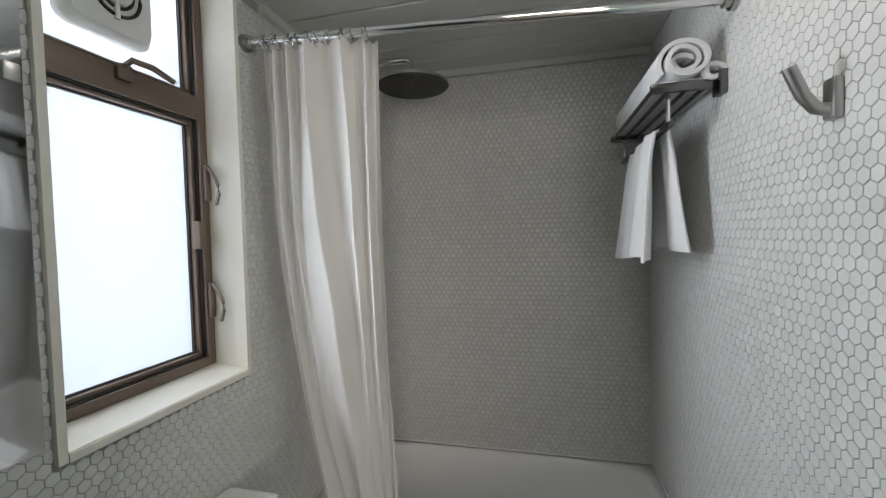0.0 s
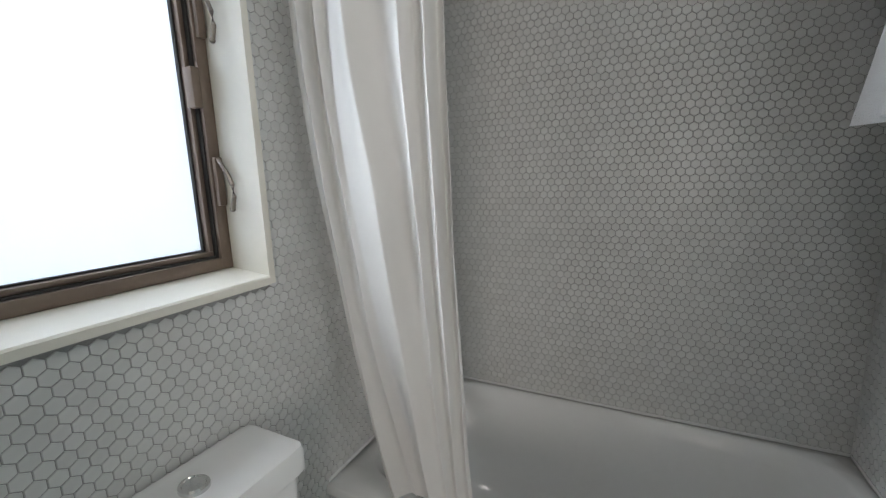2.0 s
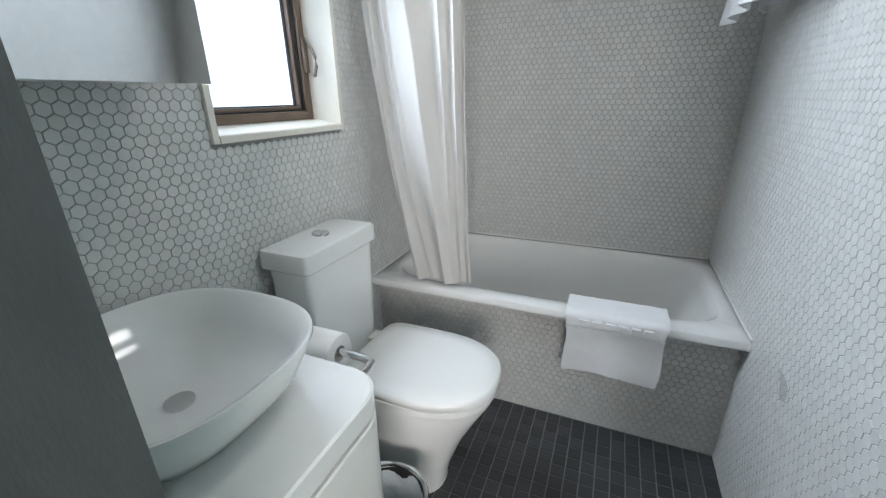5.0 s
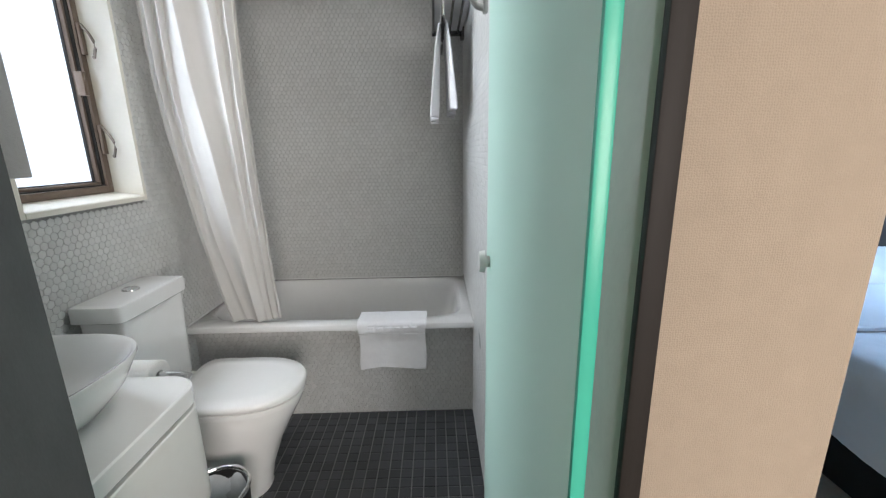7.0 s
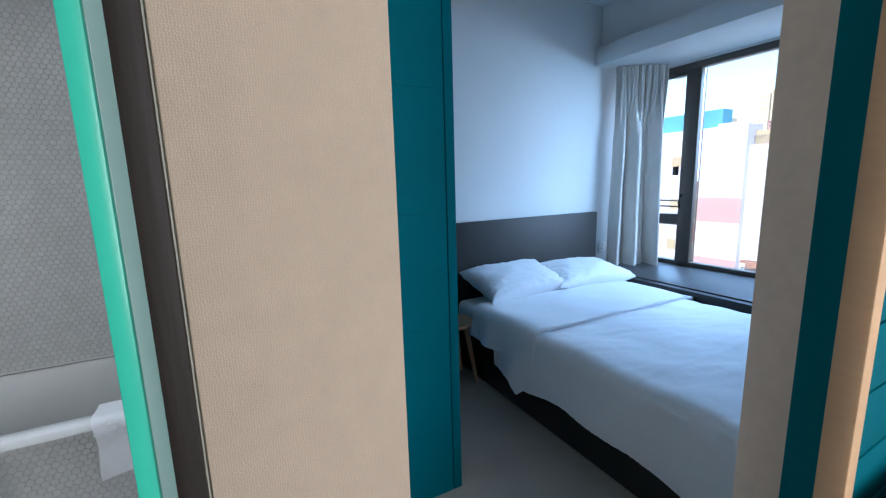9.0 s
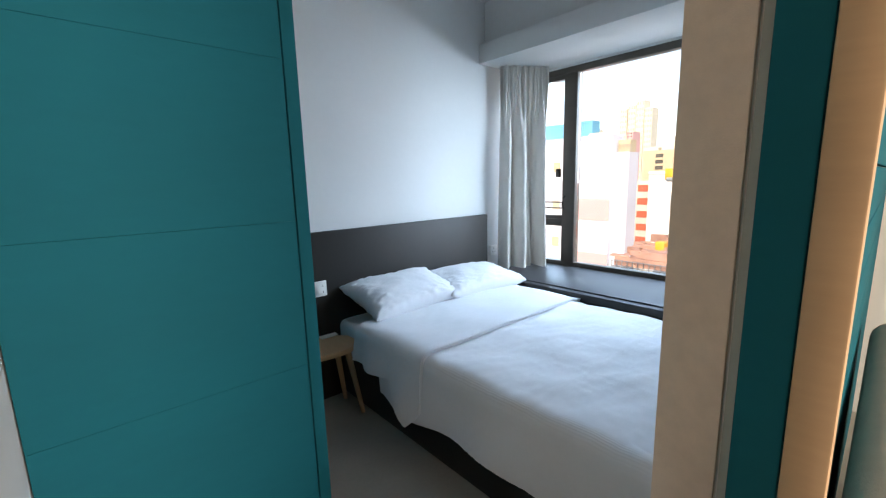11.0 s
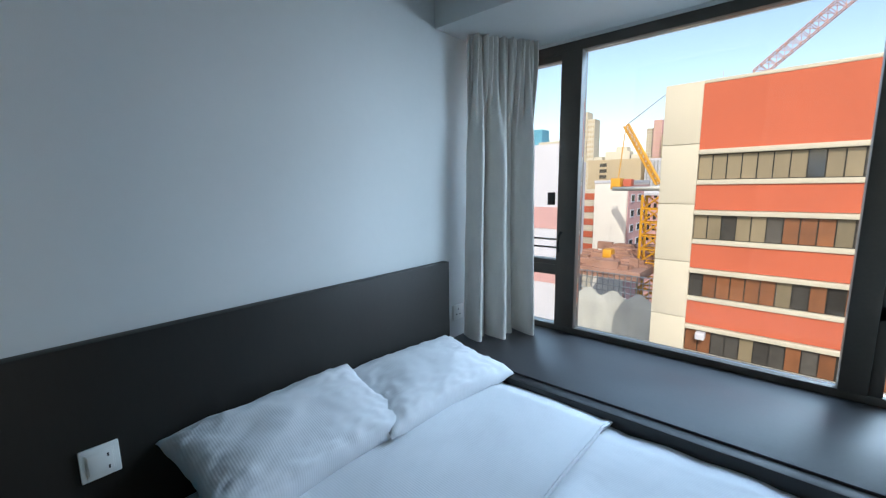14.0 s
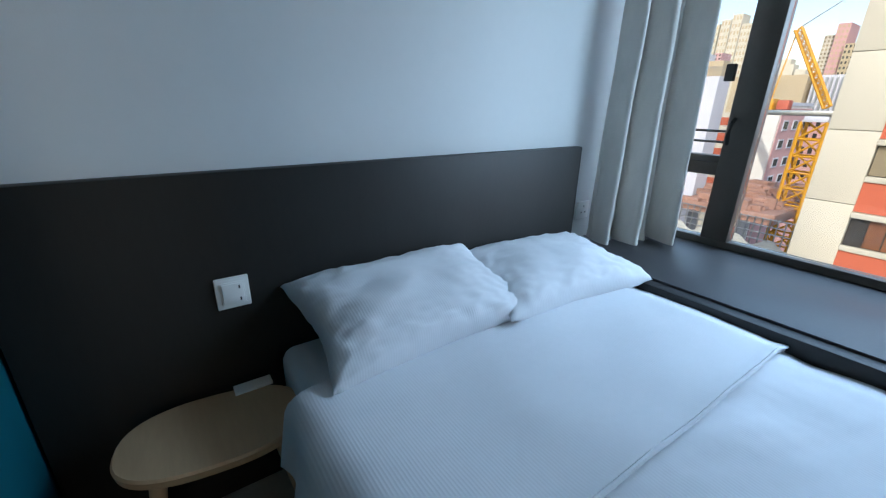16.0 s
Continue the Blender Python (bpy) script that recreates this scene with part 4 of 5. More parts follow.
part("seat", loft(B(), [oval(z, a, b) for z, a, b in ((0.392, 0.205, 0.125), (0.396, 0.212, 0.132), (0.416, 0.215, 0.135), (0.422, 0.210, 0.130))]), M_wood, stool)
for ax, ay in ((-0.13, -0.07), (-0.13, 0.07), (0.13, -0.07), (0.13, 0.07)):
    part("leg", cyl(B(), (sx + ax, sy + ay, 0.393), (sx + ax * 1.45, sy + ay * 1.5, 0.0), 0.018, 0.012, 14), M_wood, stool)
solid("notepad", boxm(2.50, 2.60, -0.165, -0.125, 0.4225, 0.4305, 0.001), M_paper, "small white notepad on the oak stool", "notepad")


def plate(name, x, y, z, w, h, label, cat):
    t = thing(name, label, cat)
    part("plate", boxm(x - w / 2, x + w / 2, y - 0.010, y - 0.0005, z - h / 2, z + h / 2, 0.003), M_plastic, t)
    return t


sw = plate("light_switch", 2.546, -0.075, 0.699, 0.086, 0.092, "square white switch plate with one wide rocker on the headboard", "switch")
part("surround", boxm(2.546 - 0.031, 2.546 + 0.031, -0.0875, -0.0852, 0.699 - 0.033, 0.699 + 0.033, 0.001), M_plastic, sw)
part("rocker", boxm(2.546 - 0.027, 2.546 + 0.027, -0.0905, -0.0876, 0.699 - 0.029, 0.699 + 0.029, 0.0015), M_plastic, sw)
for z in (0.680, 0.716):
    part("indicator", boxm(2.546 + 0.015, 2.546 + 0.019, -0.0912, -0.0906, z - 0.005, z + 0.005), M_bronze_dark, sw)
so = plate("wall_socket", 4.142, HY, 0.715, 0.086, 0.086, "white wall socket beside the headboard", "socket")
for ax, az in ((0, 0.018), (-0.014, -0.012), (0.014, -0.012)):
    part("slot", boxm(4.142 + ax - 0.003, 4.142 + ax + 0.003, HY - 0.0112, HY - 0.0102, 0.715 + az - 0.004, 0.715 + az + 0.004), M_bronze_dark, so)


# ---- bedroom window ----
bw = tagged(thing("window_2", "wide bay window in dark bronze aluminium", "window"), kind="structure")
wx0, wx1 = WX - 0.015, WX + 0.05
y_l, y_r, zb, zt = -0.10, -2.03, SZ, 2.175


def bar(name, y0, y1, z0, z1, px=0.0, parent=None):
    return part(name, boxm(wx0 - px, wx1, y0, y1, z0, z1, 0.003), M_bronze_bay, parent or bw)


bar("window_frame", y_r, y_l, zb - 0.0295, zb + 0.035)
bar("window_frame", y_r, y_l, zt - 0.05, zt)
bar("mullion", -0.535, -0.42, zb + 0.036, zt - 0.051, 0.012)
bar("mullion", -1.715, -1.63, zb + 0.036, zt - 0.051, 0.012)
for y0, y1 in ((-0.42, y_l), (y_r, -1.716)):
    bar("transom", y0, y1, 0.905, 0.965)
    bar("stile", y1 - 0.04, y1, zb + 0.036, zt - 0.051)
    a, b = y0 + 0.001, y1 - 0.041
    bar("sash", a, b, zt - 0.085, zt - 0.052, 0.004)
    bar("sash", a, b, 0.966, 0.995, 0.004)
    for zz in (1.05, 1.10):
        part("guard_rail", cyl(B(), (WX + 0.09, a - 0.02, zz), (WX + 0.09, b + 0.04, zz), 0.006), M_bronze_dark, bw)
for y0, y1 in ((-1.629, -0.536),):
    p = part("pane", boxm(WX + 0.018, WX + 0.023, y0, y1, zb + 0.036, zt - 0.051), M_glass, bw, smooth=False)
    p.visible_shadow = False
for y0, y1 in ((-0.419, y_l - 0.041), (y_r, -1.717)):
    for z0, z1 in ((zb + 0.036, 0.904), (0.996, zt - 0.086)):
        p = part("pane", boxm(WX + 0.018, WX + 0.023, y0, y1, z0, z1), M_glass, bw, smooth=False)
        p.visible_shadow = False
for y in (-0.39, -1.765):
    part("latch", boxm(wx0 - 0.04, wx0 - 0.013, y - 0.018, y + 0.018, 1.315, 1.385, 0.003), M_bronze_dark, bw)
    bm = tube(B(), [(wx0 - 0.02, y - 0.06, 1.16), (wx0 - 0.045, y - 0.06, 1.14), (wx0 - 0.05, y - 0.058, 1.09), (wx0 - 0.035, y - 0.055, 1.05)], 0.008)
    part("handle", bm, M_bronze_dark, bw)


# ---- bedroom curtains ----
def drape(name, p0, p1, z0, z1, folds, amp, seed, label, flare):
    t = thing(name, label, "curtain", "bedroom curtains")
    d = Vector((p1[0] - p0[0], p1[1] - p0[1], 0))
    n = Vector((-d.y, d.x, 0)).normalized()

    def f(u, v):
        z = z1 - v * (z1 - z0)
        k = min(1.0, max(0.0, (v - 0.03) / 0.34))
        k = k * k * (3 - 2 * k)
        fine = math.sin(2 * math.pi * (2.6 * folds * u + 0.25 * math.sin(9 * u + seed)) + seed)
        ph = 2 * math.pi * (0.62 * folds * u + 0.22 * math.sin(5.5 * u + seed) + 0.12 * math.sin(1.7 * v + 3 * u + seed)) + seed
        big = math.sin(ph) + 0.28 * math.sin(2 * ph + 1.1 + 1.5 * v) + 0.14 * math.sin(3.1 * ph + 2.5 * v)
        rib = math.sin(2 * math.pi * 1.35 * folds * u + 2 * seed + 1.2 * v)
        off = amp * (0.42 * fine * (1 - k) + 0.28 * rib * (1 - 0.6 * k) + (0.75 + 0.45 * v) * big * k)
        off += 0.014 * k * nz(u * 5, v * 4, seed) + 0.02 * max(0.0, v - 0.88) / 0.12 * nz(u * 9, v * 14, seed + 3)
        w = 0.5 + (u - 0.5) * (0.90 + flare * v)
        q = Vector((*p0, 0)) + d * w + n * off + d.normalized() * (0.016 * k * math.cos(ph))
        return (q.x, q.y, max(z0, z + 0.006 * math.sin(ph) * (1 if v > 0.97 else 0)))

    part("cloth", sheet(B(), f, 190, 60, 0.003), M_curtain_bed, t, sharp=80)
    head = sheet(B(), lambda u, v: tuple(Vector(f(u, 0.045 * v)) + n * 0.004), 150, 3, 0.003)
    part("pleated_heading", head, M_curtain_bed, t)
    return t


drape("window_curtain", (4.128, -0.108), (4.505, -0.325), SZ + 0.004, 2.185, 5.6, 0.050, 0.0, "grey linen curtain drawn aside at the bay corner", 0.10)
drape("window_curtain", (4.06, -1.965), (4.46, -1.875), SZ + 0.004, 2.185, 5.4, 0.048, 2.0, "grey linen curtain drawn aside by the ledge", 0.12)

# ---- living-room side ----
boards = thing("board_panel", "teal horizontal boards on the living-room side", "wall panel")
for k in range(22):
    part("board", boxm(2.128, 4.5, -2.252, -2.238, 0.02 + k * 0.118, 0.02 + k * 0.118 + 0.113, 0.002), M_teal, boards)
sofa = thing("sofa", "beige upholstered sofa with a grey cushion", "sofa")
part("seat", boxm(2.05, 3.6, -3.05, -2.30, 0.12, 0.42, 0.05, 4), M_sofa, sofa)
part("backrest", boxm(2.12, 3.6, -2.46, -2.275, 0.42, 0.80, 0.06, 4), M_sofa, sofa)
part("armrest", boxm(1.95, 2.12, -3.05, -2.42, 0.12, 0.62, 0.06, 4), M_sofa, sofa)
for x in (2.0, 3.5):
    for y in (-3.0, -2.36):
        part("foot", cyl(B(), (x, y, 0), (x, y, 0.125), 0.02), M_black, sofa)

# ---- city ----
solid("ground", boxm(-600, 600, -600, 600, -30.3, -30, 0), M_asphalt, "city ground far below the window", "ground", kind="structure", smooth=False)
red = thing("office_block", "terracotta and cream office block with ribbon windows", "building")
FX = 20.0
part("wall", boxm(FX + 0.12, FX + 9, -16, 2.68, -30, 4.98), M_facade_cream, red, smooth=False)
z = 5.03
while z > -12:
    part("pier_panel", boxm(FX - 0.05, FX + 0.119, 1.455, 2.68, z - 2.18, z, 0.012), M_facade_cream, red)
    z -= 2.2
part("pier", boxm(FX - 0.05, FX + 0.119, 1.455, 2.68, -30, z, 0.012), M_facade_cream, red)
part("parapet", boxm(FX - 0.02, FX + 0.2, -16, 1.454, 4.93, 5.05, 0.01), M_facade_cream, red)
part("red_band", boxm(FX, FX + 0.119, -16, 1.454, 2.62, 4.928), M_facade_red, red, smooth=False)
for k in range(4):
    zt_ = 2.43 - 2.2 * k
    part("lintel", boxm(FX - 0.12, FX + 0.119, -16, 1.454, zt_ + 0.02, zt_ + 0.188, 0.01), M_facade_cream, red)
    part("ledge", boxm(FX - 0.06, FX + 0.119, -16, 1.454, zt_ - 1.07, zt_ - 0.9, 0.01), M_facade_cream, red)
    part("red_band", boxm(FX, FX + 0.119, -16, 1.454, zt_ - 1.99, zt_ - 1.075), M_facade_red, red, smooth=False)
    rnd = random.Random(k + 3)
    for j in range(19):
        y1 = 1.44 - j * 0.86
        w_ = part("window", boxm(FX + 0.08, FX + 0.119, y1 - 0.86, y1, zt_ - 0.895, zt_ + 0.015), M_bronze_dark, red, smooth=False)
        for i in range(2):
            kind_ = rnd.random()
            mm = M_pane_blind if (k == 0 and kind_ < 0.8) or kind_ < 0.25 else (M_pane_wood if kind_ > 0.72 and k > 0 else M_pane_dark)
            part("pane", boxm(FX + 0.05, FX + 0.079, y1 - 0.43 * (i + 1) + 0.02, y1 - 0.43 * i - 0.02, zt_ - 0.87, zt_ - 0.01), mm, w_, smooth=False)
bm = boxm(FX - 0.35, FX + 0.06, 0.75, 1.05, -4.45, -4.2, 0.02)
part("air_conditioner", bm, M_facade_white, red)
for y, h in ((1.2, 0.35), (1.05, 0.5), (0.9, 0.3)):
    part("aerial", cyl(B(), (FX + 1, y, 4.98), (FX + 1, y, 4.98 + h), 0.015, seg=6), M_steel, red)
part("roof_rail", tube(B(), [(FX + 1.5, -0.5, 5.3), (FX + 1.5, -1.6, 5.3)], 0.03, 6), M_steel, red)

# the sun reaches this block; its shade is only in the render's colour
wb = thing("apartment_block", "lilac-white rendered block with pink bands, shade put into its tint", "building")
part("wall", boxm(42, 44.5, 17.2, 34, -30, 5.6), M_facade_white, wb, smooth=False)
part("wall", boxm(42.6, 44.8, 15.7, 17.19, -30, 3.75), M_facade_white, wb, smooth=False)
part("pink_band", boxm(41.95, 41.995, 17.2, 21.0, -3.2, -0.9), M_facade_pink, wb, smooth=False)
part("pink_band", boxm(41.95, 41.995, 17.2, 21.4, -9.1, -6.7), M_facade_pink, wb, smooth=False)
part("roof_shed", boxm(42.8, 44.4, 19.8, 27.5, 5.61, 7.3), M_blue, wb, smooth=False)
part("roof_hut", boxm(43.2, 44.6, 15.9, 17.1, 3.76, 5.0), M_facade_tan, wb, smooth=False)
part("parapet", boxm(41.98, 42.2, 17.2, 19.7, 5.61, 5.85), M_facade_cream, wb, smooth=False)
bm = B()
for k in range(9):
    tube(bm, [(43, 15.75 + k * 0.17, 3.75), (43, 15.75 + k * 0.17, 4.5)], 0.02, 4)
tube(bm, [(43, 15.75, 4.5), (43, 17.15, 4.5)], 0.025, 4)
part("roof_rail", bm, M_steel, wb)
for k in range(3):
    for j in range(2):
        part("window", boxm(41.95, 41.995, 23.0 + j * 3.6, 23.9 + j * 3.6, 2.0 - k * 4.2, 3.1 - k * 4.2), M_facade_tan, wb, smooth=False)


def tower(name, x, y0, y1, z1, depth, material, label, rows, cols, z_low, pane=M_pane_dark, side_cols=0):
    t = thing(name, label, "building", "buildings beyond the window")
    part("wall", boxm(x, x + depth, y0, y1, -30, z1), material, t, smooth=False)
    dz, dy = (z1 - z_low) / rows, (y1 - y0) / cols
    for i in range(rows):
        bm = B()
        for j in range(cols):
            box(bm, x - 0.06, x - 0.01, y0 + dy * (j + 0.25), y0 + dy * (j + 0.75), z1 - dz * (i + 0.8), z1 - dz * (i + 0.3))
        part("window_row", bm, pane, t, smooth=False)
    if side_cols:
        for i in range(rows):
            bm = B()
            for j in range(side_cols):
                xs = x + depth * (j + 0.25) / side_cols
                box(bm, xs, xs + depth * 0.45 / side_cols, y0 - 0.06, y0 - 0.01, z1 - dz * (i + 0.8), z1 - dz * (i + 0.3))
            part("window_row", bm, pane, t, smooth=False)
    return t


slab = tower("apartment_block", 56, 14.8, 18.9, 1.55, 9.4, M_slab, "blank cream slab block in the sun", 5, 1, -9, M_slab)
part("side_wall", boxm(56.3, 65.4, 14.70, 14.79, -30, 1.3), M_facade_pink, slab, "lilac-pink side with windows", smooth=False)
part("roof_kerb", boxm(55.9, 65.4, 14.7, 18.95, 1.56, 1.9), M_facade_white, slab, smooth=False)
for i in range(5):
    for j in range(3):
        x_, z_ = 57.2 + 2.9 * j, 0.1 - 1.95 * i
        w_ = part("window", boxm(x_, x_ + 1.5, 14.62, 14.695, z_ - 1.05, z_), M_facade_white, slab, smooth=False)
        part("pane", boxm(x_ + 0.15, x_ + 1.3, 14.60, 14.615, z_ - 0.9, z_ - 0.12), M_pane_dark, w_, smooth=False)
tower("apartment_block", 68, 13.2, 15.6, 0.6, 6, M_facade_pink, "pink block with small windows", 6, 3, -9)
tower("apartment_block", 60, 19.6, 22.6, 0.7, 6, M_facade_cream, "cream block with red balconies", 7, 1, -12, M_facade_red)
tan = tower("apartment_block", 75, 18.6, 27.5, 5.6, 8, M_facade_tan, "tan block with sheds on its roof", 1, 1, 4.6, M_facade_tan)
for x_, y0, y1, z1 in ((75.5, 19.2, 20.4, 6.3), (76, 20.8, 24.9, 7.0), (77, 21.6, 23.4, 7.8), (75.2, 25.2, 26.6, 6.2)):
    part("roof_hut", boxm(x_, x_ + 2, y0, y1, 5.605, z1), M_facade_cream, tan, smooth=False)
for k in range(3):
    part("window", boxm(74.9, 74.99, 24.2, 25.4, 4.4 - k * 1.0, 5.0 - k * 1.0), M_pane_dark, tan, smooth=False)
grey = thing("office_block", "grey office block with upright fins", "building")
part("wall", boxm(76, 84, 13.2, 18.3, -30, 5.5), M_facade_white, grey, smooth=False)
for k in range(9):
    part("fin", boxm(75.7, 75.99, 13.6 + k * 0.52, 13.78 + k * 0.52, 0.4, 5.2), M_steel, grey, smooth=False)
tower("residential_tower", 150, 33.7, 36.2, 21.8, 8, M_facade_pink, "brown and grey residential tower far off", 16, 3, 2, M_facade_tan)
tower("residential_tower", 152, 36.6, 38.8, 19.6, 8, M_facade_cream, "slim cream tower with window rows", 18, 3, 2, M_pane_blind)
tower("residential_tower", 148, 30.2, 33.2, 16.8, 8, M_facade_tan, "orange-brown tower far off", 12, 4, 2)
for y, h in ((63.4, 27.6), (66.6, 30.8), (69.8, 29.5), (73.2, 28.5), (86, 22)):
    tower("residential_tower", 170, y, y + 2.9, h, 6, M_facade_cream, "pale slender housing tower in the haze", 14, 3, 0, M_facade_tan)
tower("residential_tower", 140, 57.5, 59.5, 16.0, 6, M_facade_pink, "brown and grey residential tower far off", 14, 2, 2)

crane = thing("tower_crane", "yellow luffing tower crane over a building site", "crane")


def lattice(bm, p, q, w, n, r):
    p, q = Vector(p), Vector(q)
    rot = (q - p).to_track_quat("Z", "Y")
    cs = [rot @ Vector((sx_ * w / 2, sy_ * w / 2, 0)) for sx_, sy_ in ((1, 1), (-1, 1), (-1, -1), (1, -1))]
    for c in cs:
        tube(bm, [p + c, q + c], r, 5)
    for i in range(n):
        a, b = p.lerp(q, i / n), p.lerp(q, (i + 1) / n)
        for k in range(4):
            tube(bm, [a + cs[k], b + cs[(k + 1) % 4]], r * 0.6, 4)
            tube(bm, [a + cs[k], a + cs[(k + 1) % 4]], r * 0.6, 4)
    return bm


part("mast", lattice(B(), (45, 9.0, -14), (45, 9.0, 0.3), 1.6, 11, 0.13), M_crane, crane)
part("boom", lattice(B(), (45, 8.7, 1.4), (45, 11.9, 7.1), 0.42, 14, 0.075), M_crane, crane)
part("deck", boxm(44.2, 45.8, 8.0, 12.7, 0.75, 1.15, 0.03), M_steel, crane)
part("counterweight", boxm(44.3, 45.7, 12.0, 12.9, 0.9, 2.0, 0.05), M_crane, crane)
part("winch", boxm(44.5, 45.5, 11.0, 11.8, 1.16, 1.9, 0.1), M_crane_red, crane)
part("cab", boxm(44.2, 45.8, 8.2, 9.7, 0.31, 0.74, 0.05), M_facade_white, crane)
part("stay_line", tube(B(), [(45, 11.9, 7.1), (45, 12.4, 1.9)], 0.05, 5), M_crane, crane)
part("hoist_line", tube(B(), [(45, 11.9, 7.1), (45, 8.4, 9.6)], 0.05, 5), M_steel, crane)
far_crane = thing("tower_crane", "pale red lattice crane jib above the office roof", "crane")
part("jib", lattice(B(), (40, 1.6, 9.0), (40, -4.0, 14.0), 0.7, 14, 0.04), M_jib, far_crane)
part("mast", lattice(B(), (40, 1.6, -20), (40, 1.6, 9.0), 1.0, 20, 0.05), M_jib, far_crane)
site = thing("building_site", "rust-red formwork and netted scaffold of a building site", "building site")
part("deck", boxm(40, 54, 8.5, 15.5, -7.2, -6.4), M_site, site, smooth=False)
bm = B()
rnd = random.Random(4)
for k in range(70):
    x, y = rnd.uniform(40, 53), rnd.uniform(8.6, 15.2)
    l = rnd.uniform(0.4, 2.2)
    box(bm, x, x + l * 0.4, y, y + l, -6.39, -6.39 + rnd.uniform(0.1, 0.9))
tagged(part("formwork", bm, M_site, site, smooth=False), kind="stuff")
part("digger", boxm(44, 45.2, 12.4, 13.3, -6.35, -5.2, 0.1), M_crane, site)
bm = B()
for k in range(19):
    y = 6.6 + k * 0.5
    tube(bm, [(39.7, y, -16), (39.7, y, -6.6)], 0.05, 5)
for k in range(7):
    tube(bm, [(39.7, 6.6, -10 + k * 0.55), (39.7, 15.6, -10 + k * 0.55)], 0.05, 5)
part("scaffold", bm, M_steel, site)
part("netting", sheet(B(), lambda u, v: (39.5 + 0.2 * math.sin(u * 40) * v, 6.6 + 8.9 * u, -8.5 - 10 * v - 0.3 * math.sin(u * 25) * (1 - v)), 60, 20, 0.03), M_netting, site)

# ---- tiles ----
HEXP = 0.025


def hex_cells(w, h, holes=()):
    """Centres of a hexagon field with upright sides over w by h."""
    dx, dy = HEXP, HEXP * 0.866
    rows = int(h / dy) + 2
    cols = int(w / dx) + 2
    for j in range(rows):
        for i in range(cols):
            x, y = i * dx + (dx / 2 if j % 2 else 0), j * dy
            if x < -0.4 * dx or x > w + 0.4 * dx or y < -0.3 * dy or y > h + 0.3 * dy:
                continue
            if any(a < x < b and c < y < d for a, b, c, d in holes):
                continue
            yield x, y


def hex_verts(x, y, r, w, h, holes):
    out = []
    for k in range(6):
        a = math.pi / 6 + k * math.pi / 3
        px, py = x + r * math.cos(a), y + r * math.sin(a)
        px, py = min(max(px, 0.0), w), min(max(py, 0.0), h)
        for h0, h1, v0, v1 in holes:
            if h0 < px < h1 and v0 < py < v1:
                if x <= h0:
                    px = h0
                elif x >= h1:
                    px = h1
                elif y <= v0:
                    py = v0
                else:
                    py = v1
        out.append((px, py))
    return out


def tile_field(name, to_world, w, h, parent, keep, holes=(), seed=1):
    """Tiles on one wall: those in the stretch keep are pieces, the rest one mesh."""
    rnd = random.Random(seed)
    verts, faces = [], []
    R = HEXP / 2 / 0.866
    proto = []
    for i, (x, y) in enumerate(hex_cells(w, h, holes)):
        lift = rnd.uniform(-0.0004, 0.0004)
        tx_, ty_ = rnd.uniform(-0.012, 0.012), rnd.uniform(-0.012, 0.012)
        inside = R < x < w - R and R < y < h - R
        if inside and len(proto) < 290 and keep(x, y):
            proto.append((x, y, lift))
            continue
        o = len(verts)
        for r, z in ((R * 0.948, 0.0), (R * 0.938, 0.0012), (R * 0.875, 0.0020)):
            for px, py in hex_verts(x, y, r, w, h, holes):
                verts.append(to_world(px, py, z + (lift + tx_ * (px - x) + ty_ * (py - y) if z else 0)))
        for ring in (0, 6):
            for k in range(6):
                faces.append((o + ring + k, o + ring + (k + 1) % 6, o + ring + 6 + (k + 1) % 6, o + ring + 6 + k))
        faces.append(tuple(o + 12 + k for k in range(6)))
    me = bpy.data.meshes.new(name)
    me.from_pydata(verts, [], faces)
    me.materials.append(M_tile_j)
    me.update()
    bm = bmesh.new()
    bm.from_mesh(me)
    bmesh.ops.recalc_face_normals(bm, faces=bm.faces)
    bm.to_mesh(me)
    bm.free()
    ob = tagged(new(name, me), kind="stuff")
    ob.parent = parent
    if proto:
        o_, ax, ay, az = (Vector(to_world(0, 0, 0)), Vector(to_world(1, 0, 0)), Vector(to_world(0, 1, 0)), Vector(to_world(0, 0, 1)))
        ax, ay, az = ax - o_, ay - o_, az - o_
        rot = Matrix((ax, ay, az)).transposed()
        pv = [rot @ Vector((r * math.cos(math.pi / 6 + k * math.pi / 3), r * math.sin(math.pi / 6 + k * math.pi / 3), z)) for r, z in ((R * 0.948, 0), (R * 0.938, 0.0012), (R * 0.875, 0.0020)) for k in range(6)]
        pf = [(r + k, r + (k + 1) % 6, r + 6 + (k + 1) % 6, r + 6 + k) for r in (0, 6) for k in range(6)] + [tuple(12 + k for k in range(6))]
        if rot.determinant() < 0:
            pf = [f[::-1] for f in pf]
        tm = bpy.data.meshes.new("tile")
        tm.from_pydata(pv, [], pf)
        tm.materials.append(M_tile)
        for x, y, lift in proto:
            t = new("tile", tm)
            t.location = Vector(to_world(x, y, lift))
            t.rotation_euler = (rnd.uniform(-0.01, 0.01), rnd.uniform(-0.01, 0.01), rnd.uniform(-0.01, 0.01))
            t.parent = parent


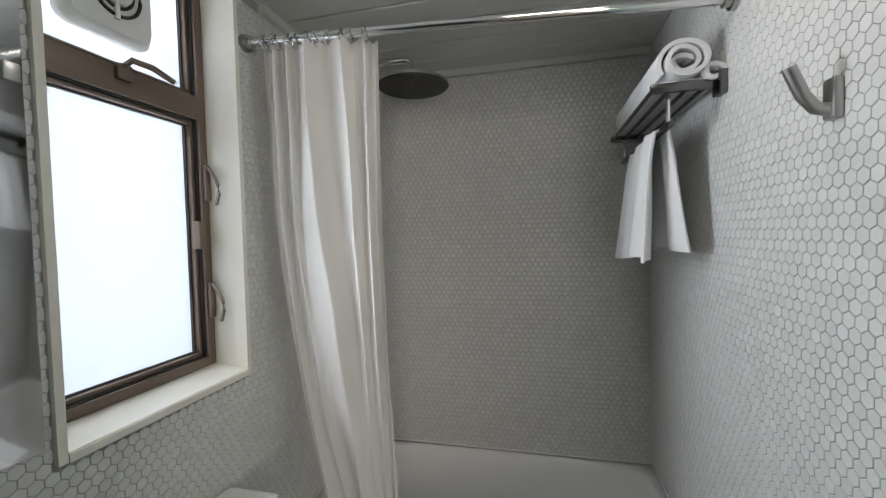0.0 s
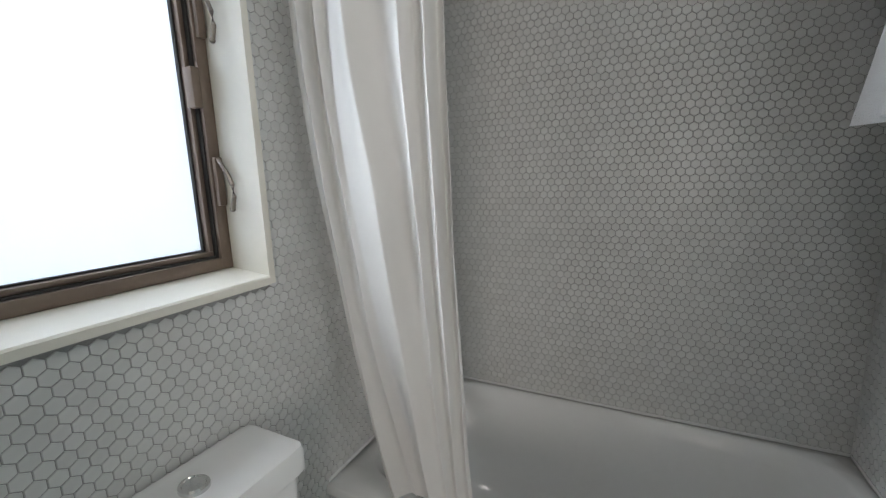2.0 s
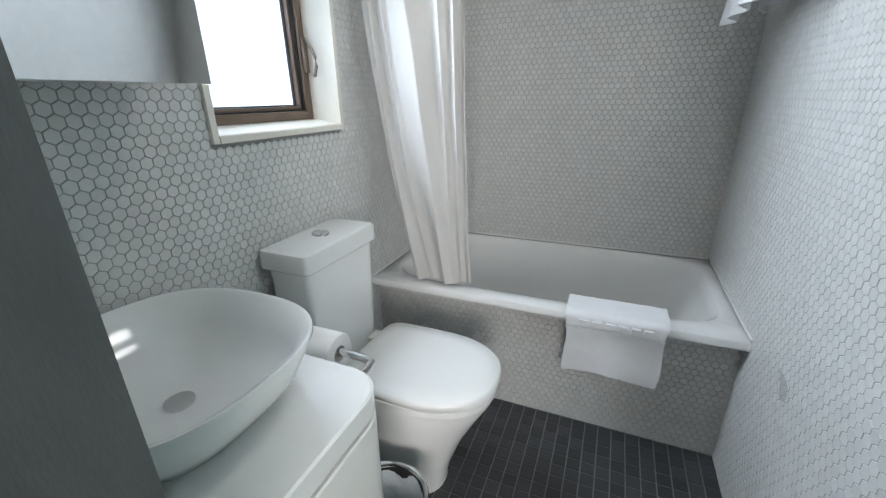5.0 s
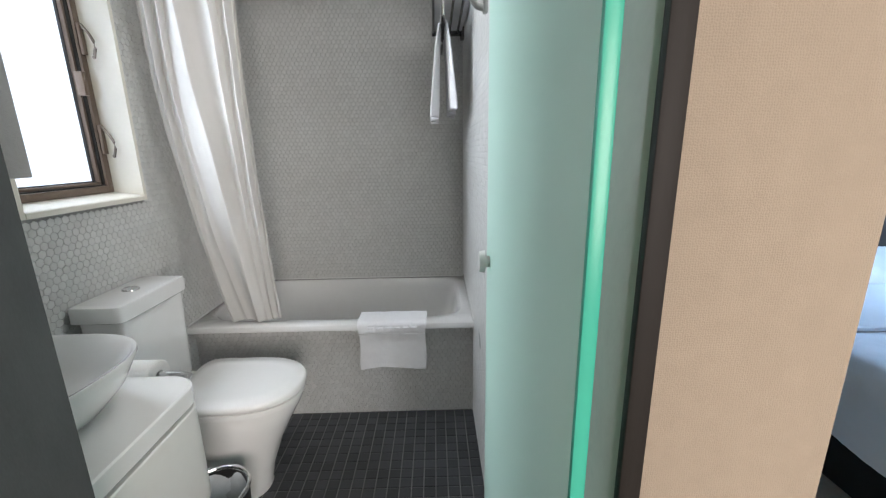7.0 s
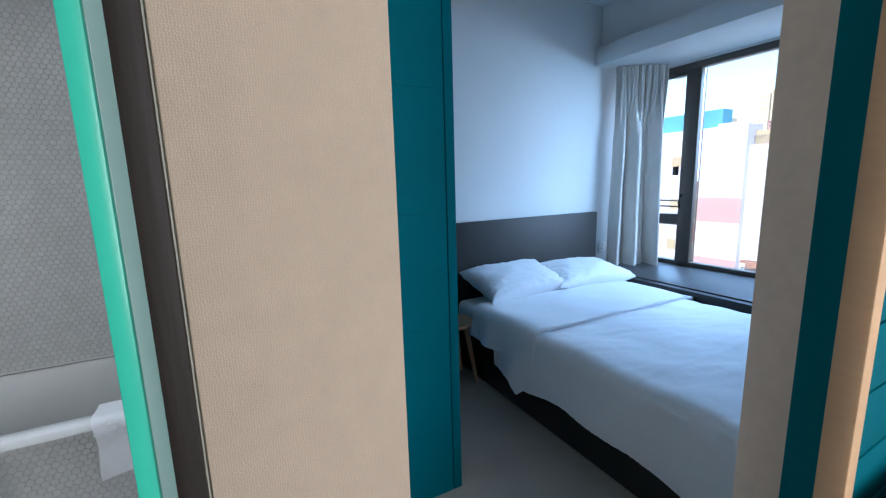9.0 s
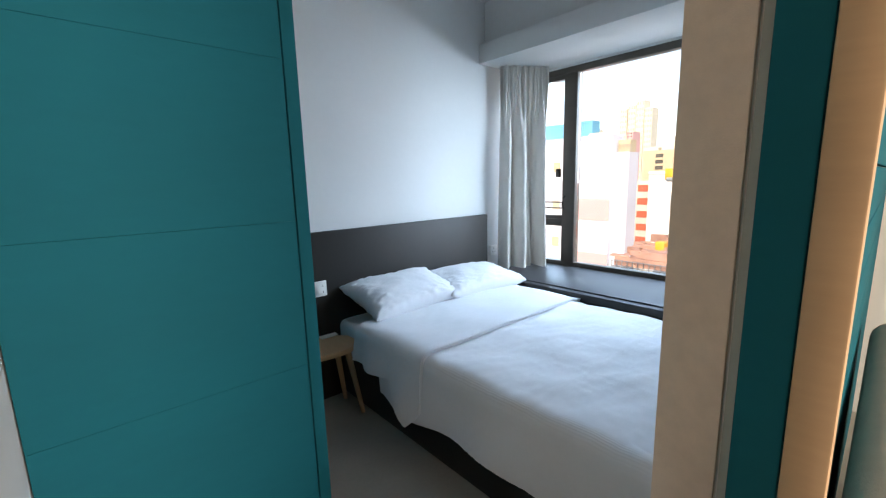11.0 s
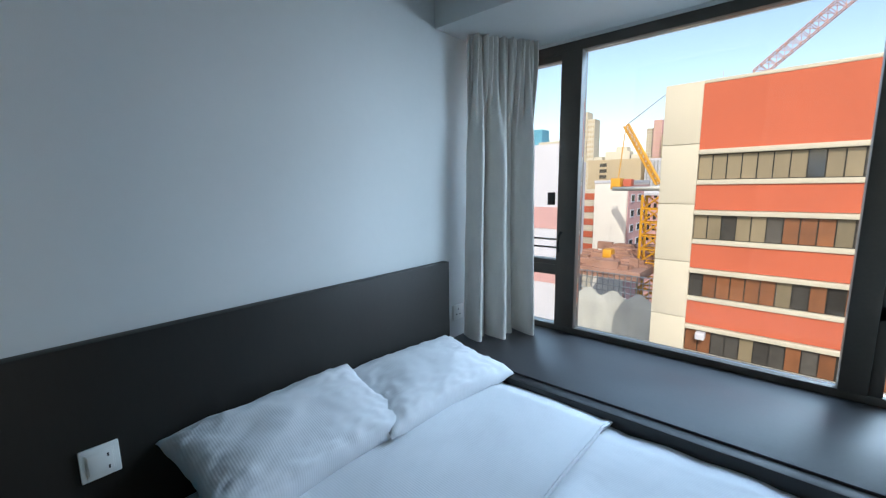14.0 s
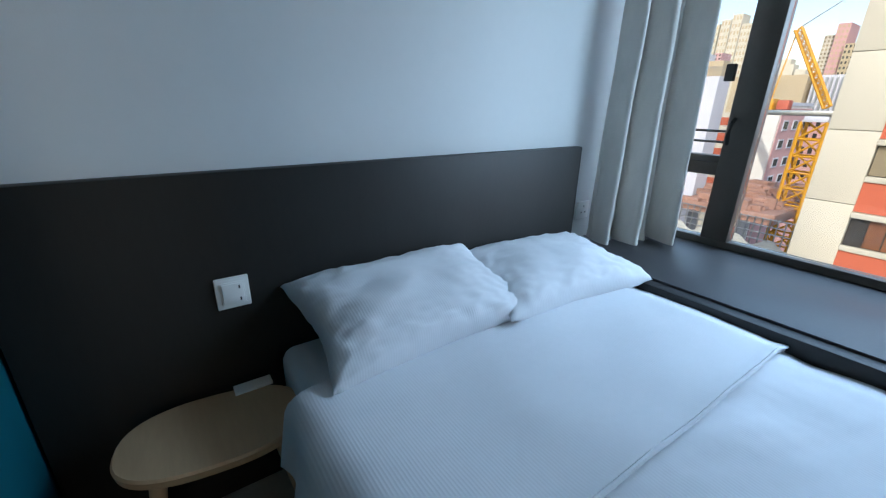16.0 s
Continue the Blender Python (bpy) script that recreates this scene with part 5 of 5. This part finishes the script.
tile_field("tile_field", lambda a, b, c: (c, -1.87 + a, b), 1.87, BZ - 0.03, wall_west, lambda a, b: 0.52 < a < 1.05 and 0.56 < b < 1.05, ((WY0 - 0.017 + 1.87, WY1 + 0.017 + 1.87, WZ0 - 0.019, 3.0),), 1)
tile_field("tile_field", lambda a, b, c: (a, -c, b + TZ), BX, BZ - 0.03 - TZ, wall_north, lambda a, b: 0.35 < a < 1.0 and 0.02 < b < 0.42, (), 2)
tile_field("tile_field", lambda a, b, c: (BX - c, -a, b), 2.03, BZ, wall_partition, lambda a, b: 0.75 < a < 1.35 and 0.55 < b < 1.0, (), 3)
tile_field("tile_field", lambda a, b, c: (a, -0.648 - c, b), BX, TZ - 0.036, apron, lambda a, b: 0.55 < a < 1.25, (), 4)

# mosaic floor
TP = 0.0475
verts, faces, singles = [], [], []
rnd = random.Random(9)
for i in range(28):
    for j in range(34):
        x0, y1 = BX - (i + 1) * TP, -0.652 - j * TP
        if x0 < -0.01 or y1 - TP < -2.23:
            continue
        if 0.55 < x0 and -1.35 < y1 and len(singles) < 280:
            singles.append((x0, y1))
            continue
        g, o = 0.0021, len(verts)
        for ins, z in ((g, -0.004), (g, -0.001), (g + 0.0012, 0.0)):
            verts += [(x0 + ins, y1 - TP + ins, z), (x0 + TP - ins, y1 - TP + ins, z), (x0 + TP - ins, y1 - ins, z), (x0 + ins, y1 - ins, z)]
        for r in (0, 4):
            faces += [(o + r + k, o + r + (k + 1) % 4, o + r + 4 + (k + 1) % 4, o + r + 4 + k) for k in range(4)]
        faces.append((o + 8, o + 9, o + 10, o + 11))
me = bpy.data.meshes.new("mosaic_field")
me.from_pydata(verts, [], faces)
me.materials.append(M_floor_tile_j)
tagged(new("mosaic_field", me), kind="stuff").parent = floor_bath
g = 0.0021
pv = []
for ins, z in ((g, -0.004), (g, -0.001), (g + 0.0012, 0.0)):
    pv += [(ins, ins, z), (TP - ins, ins, z), (TP - ins, TP - ins, z), (ins, TP - ins, z)]
pf = [(r + k, r + (k + 1) % 4, r + 4 + (k + 1) % 4, r + 4 + k) for r in (0, 4) for k in range(4)] + [(8, 9, 10, 11)]
tm = bpy.data.meshes.new("tile")
tm.from_pydata(pv, [], pf)
tm.materials.append(M_floor_tile)
for x0, y1 in singles:
    t = new("tile", tm)
    t.location = (x0, y1 - TP, rnd.uniform(-0.0004, 0.0003))
    t.parent = floor_bath
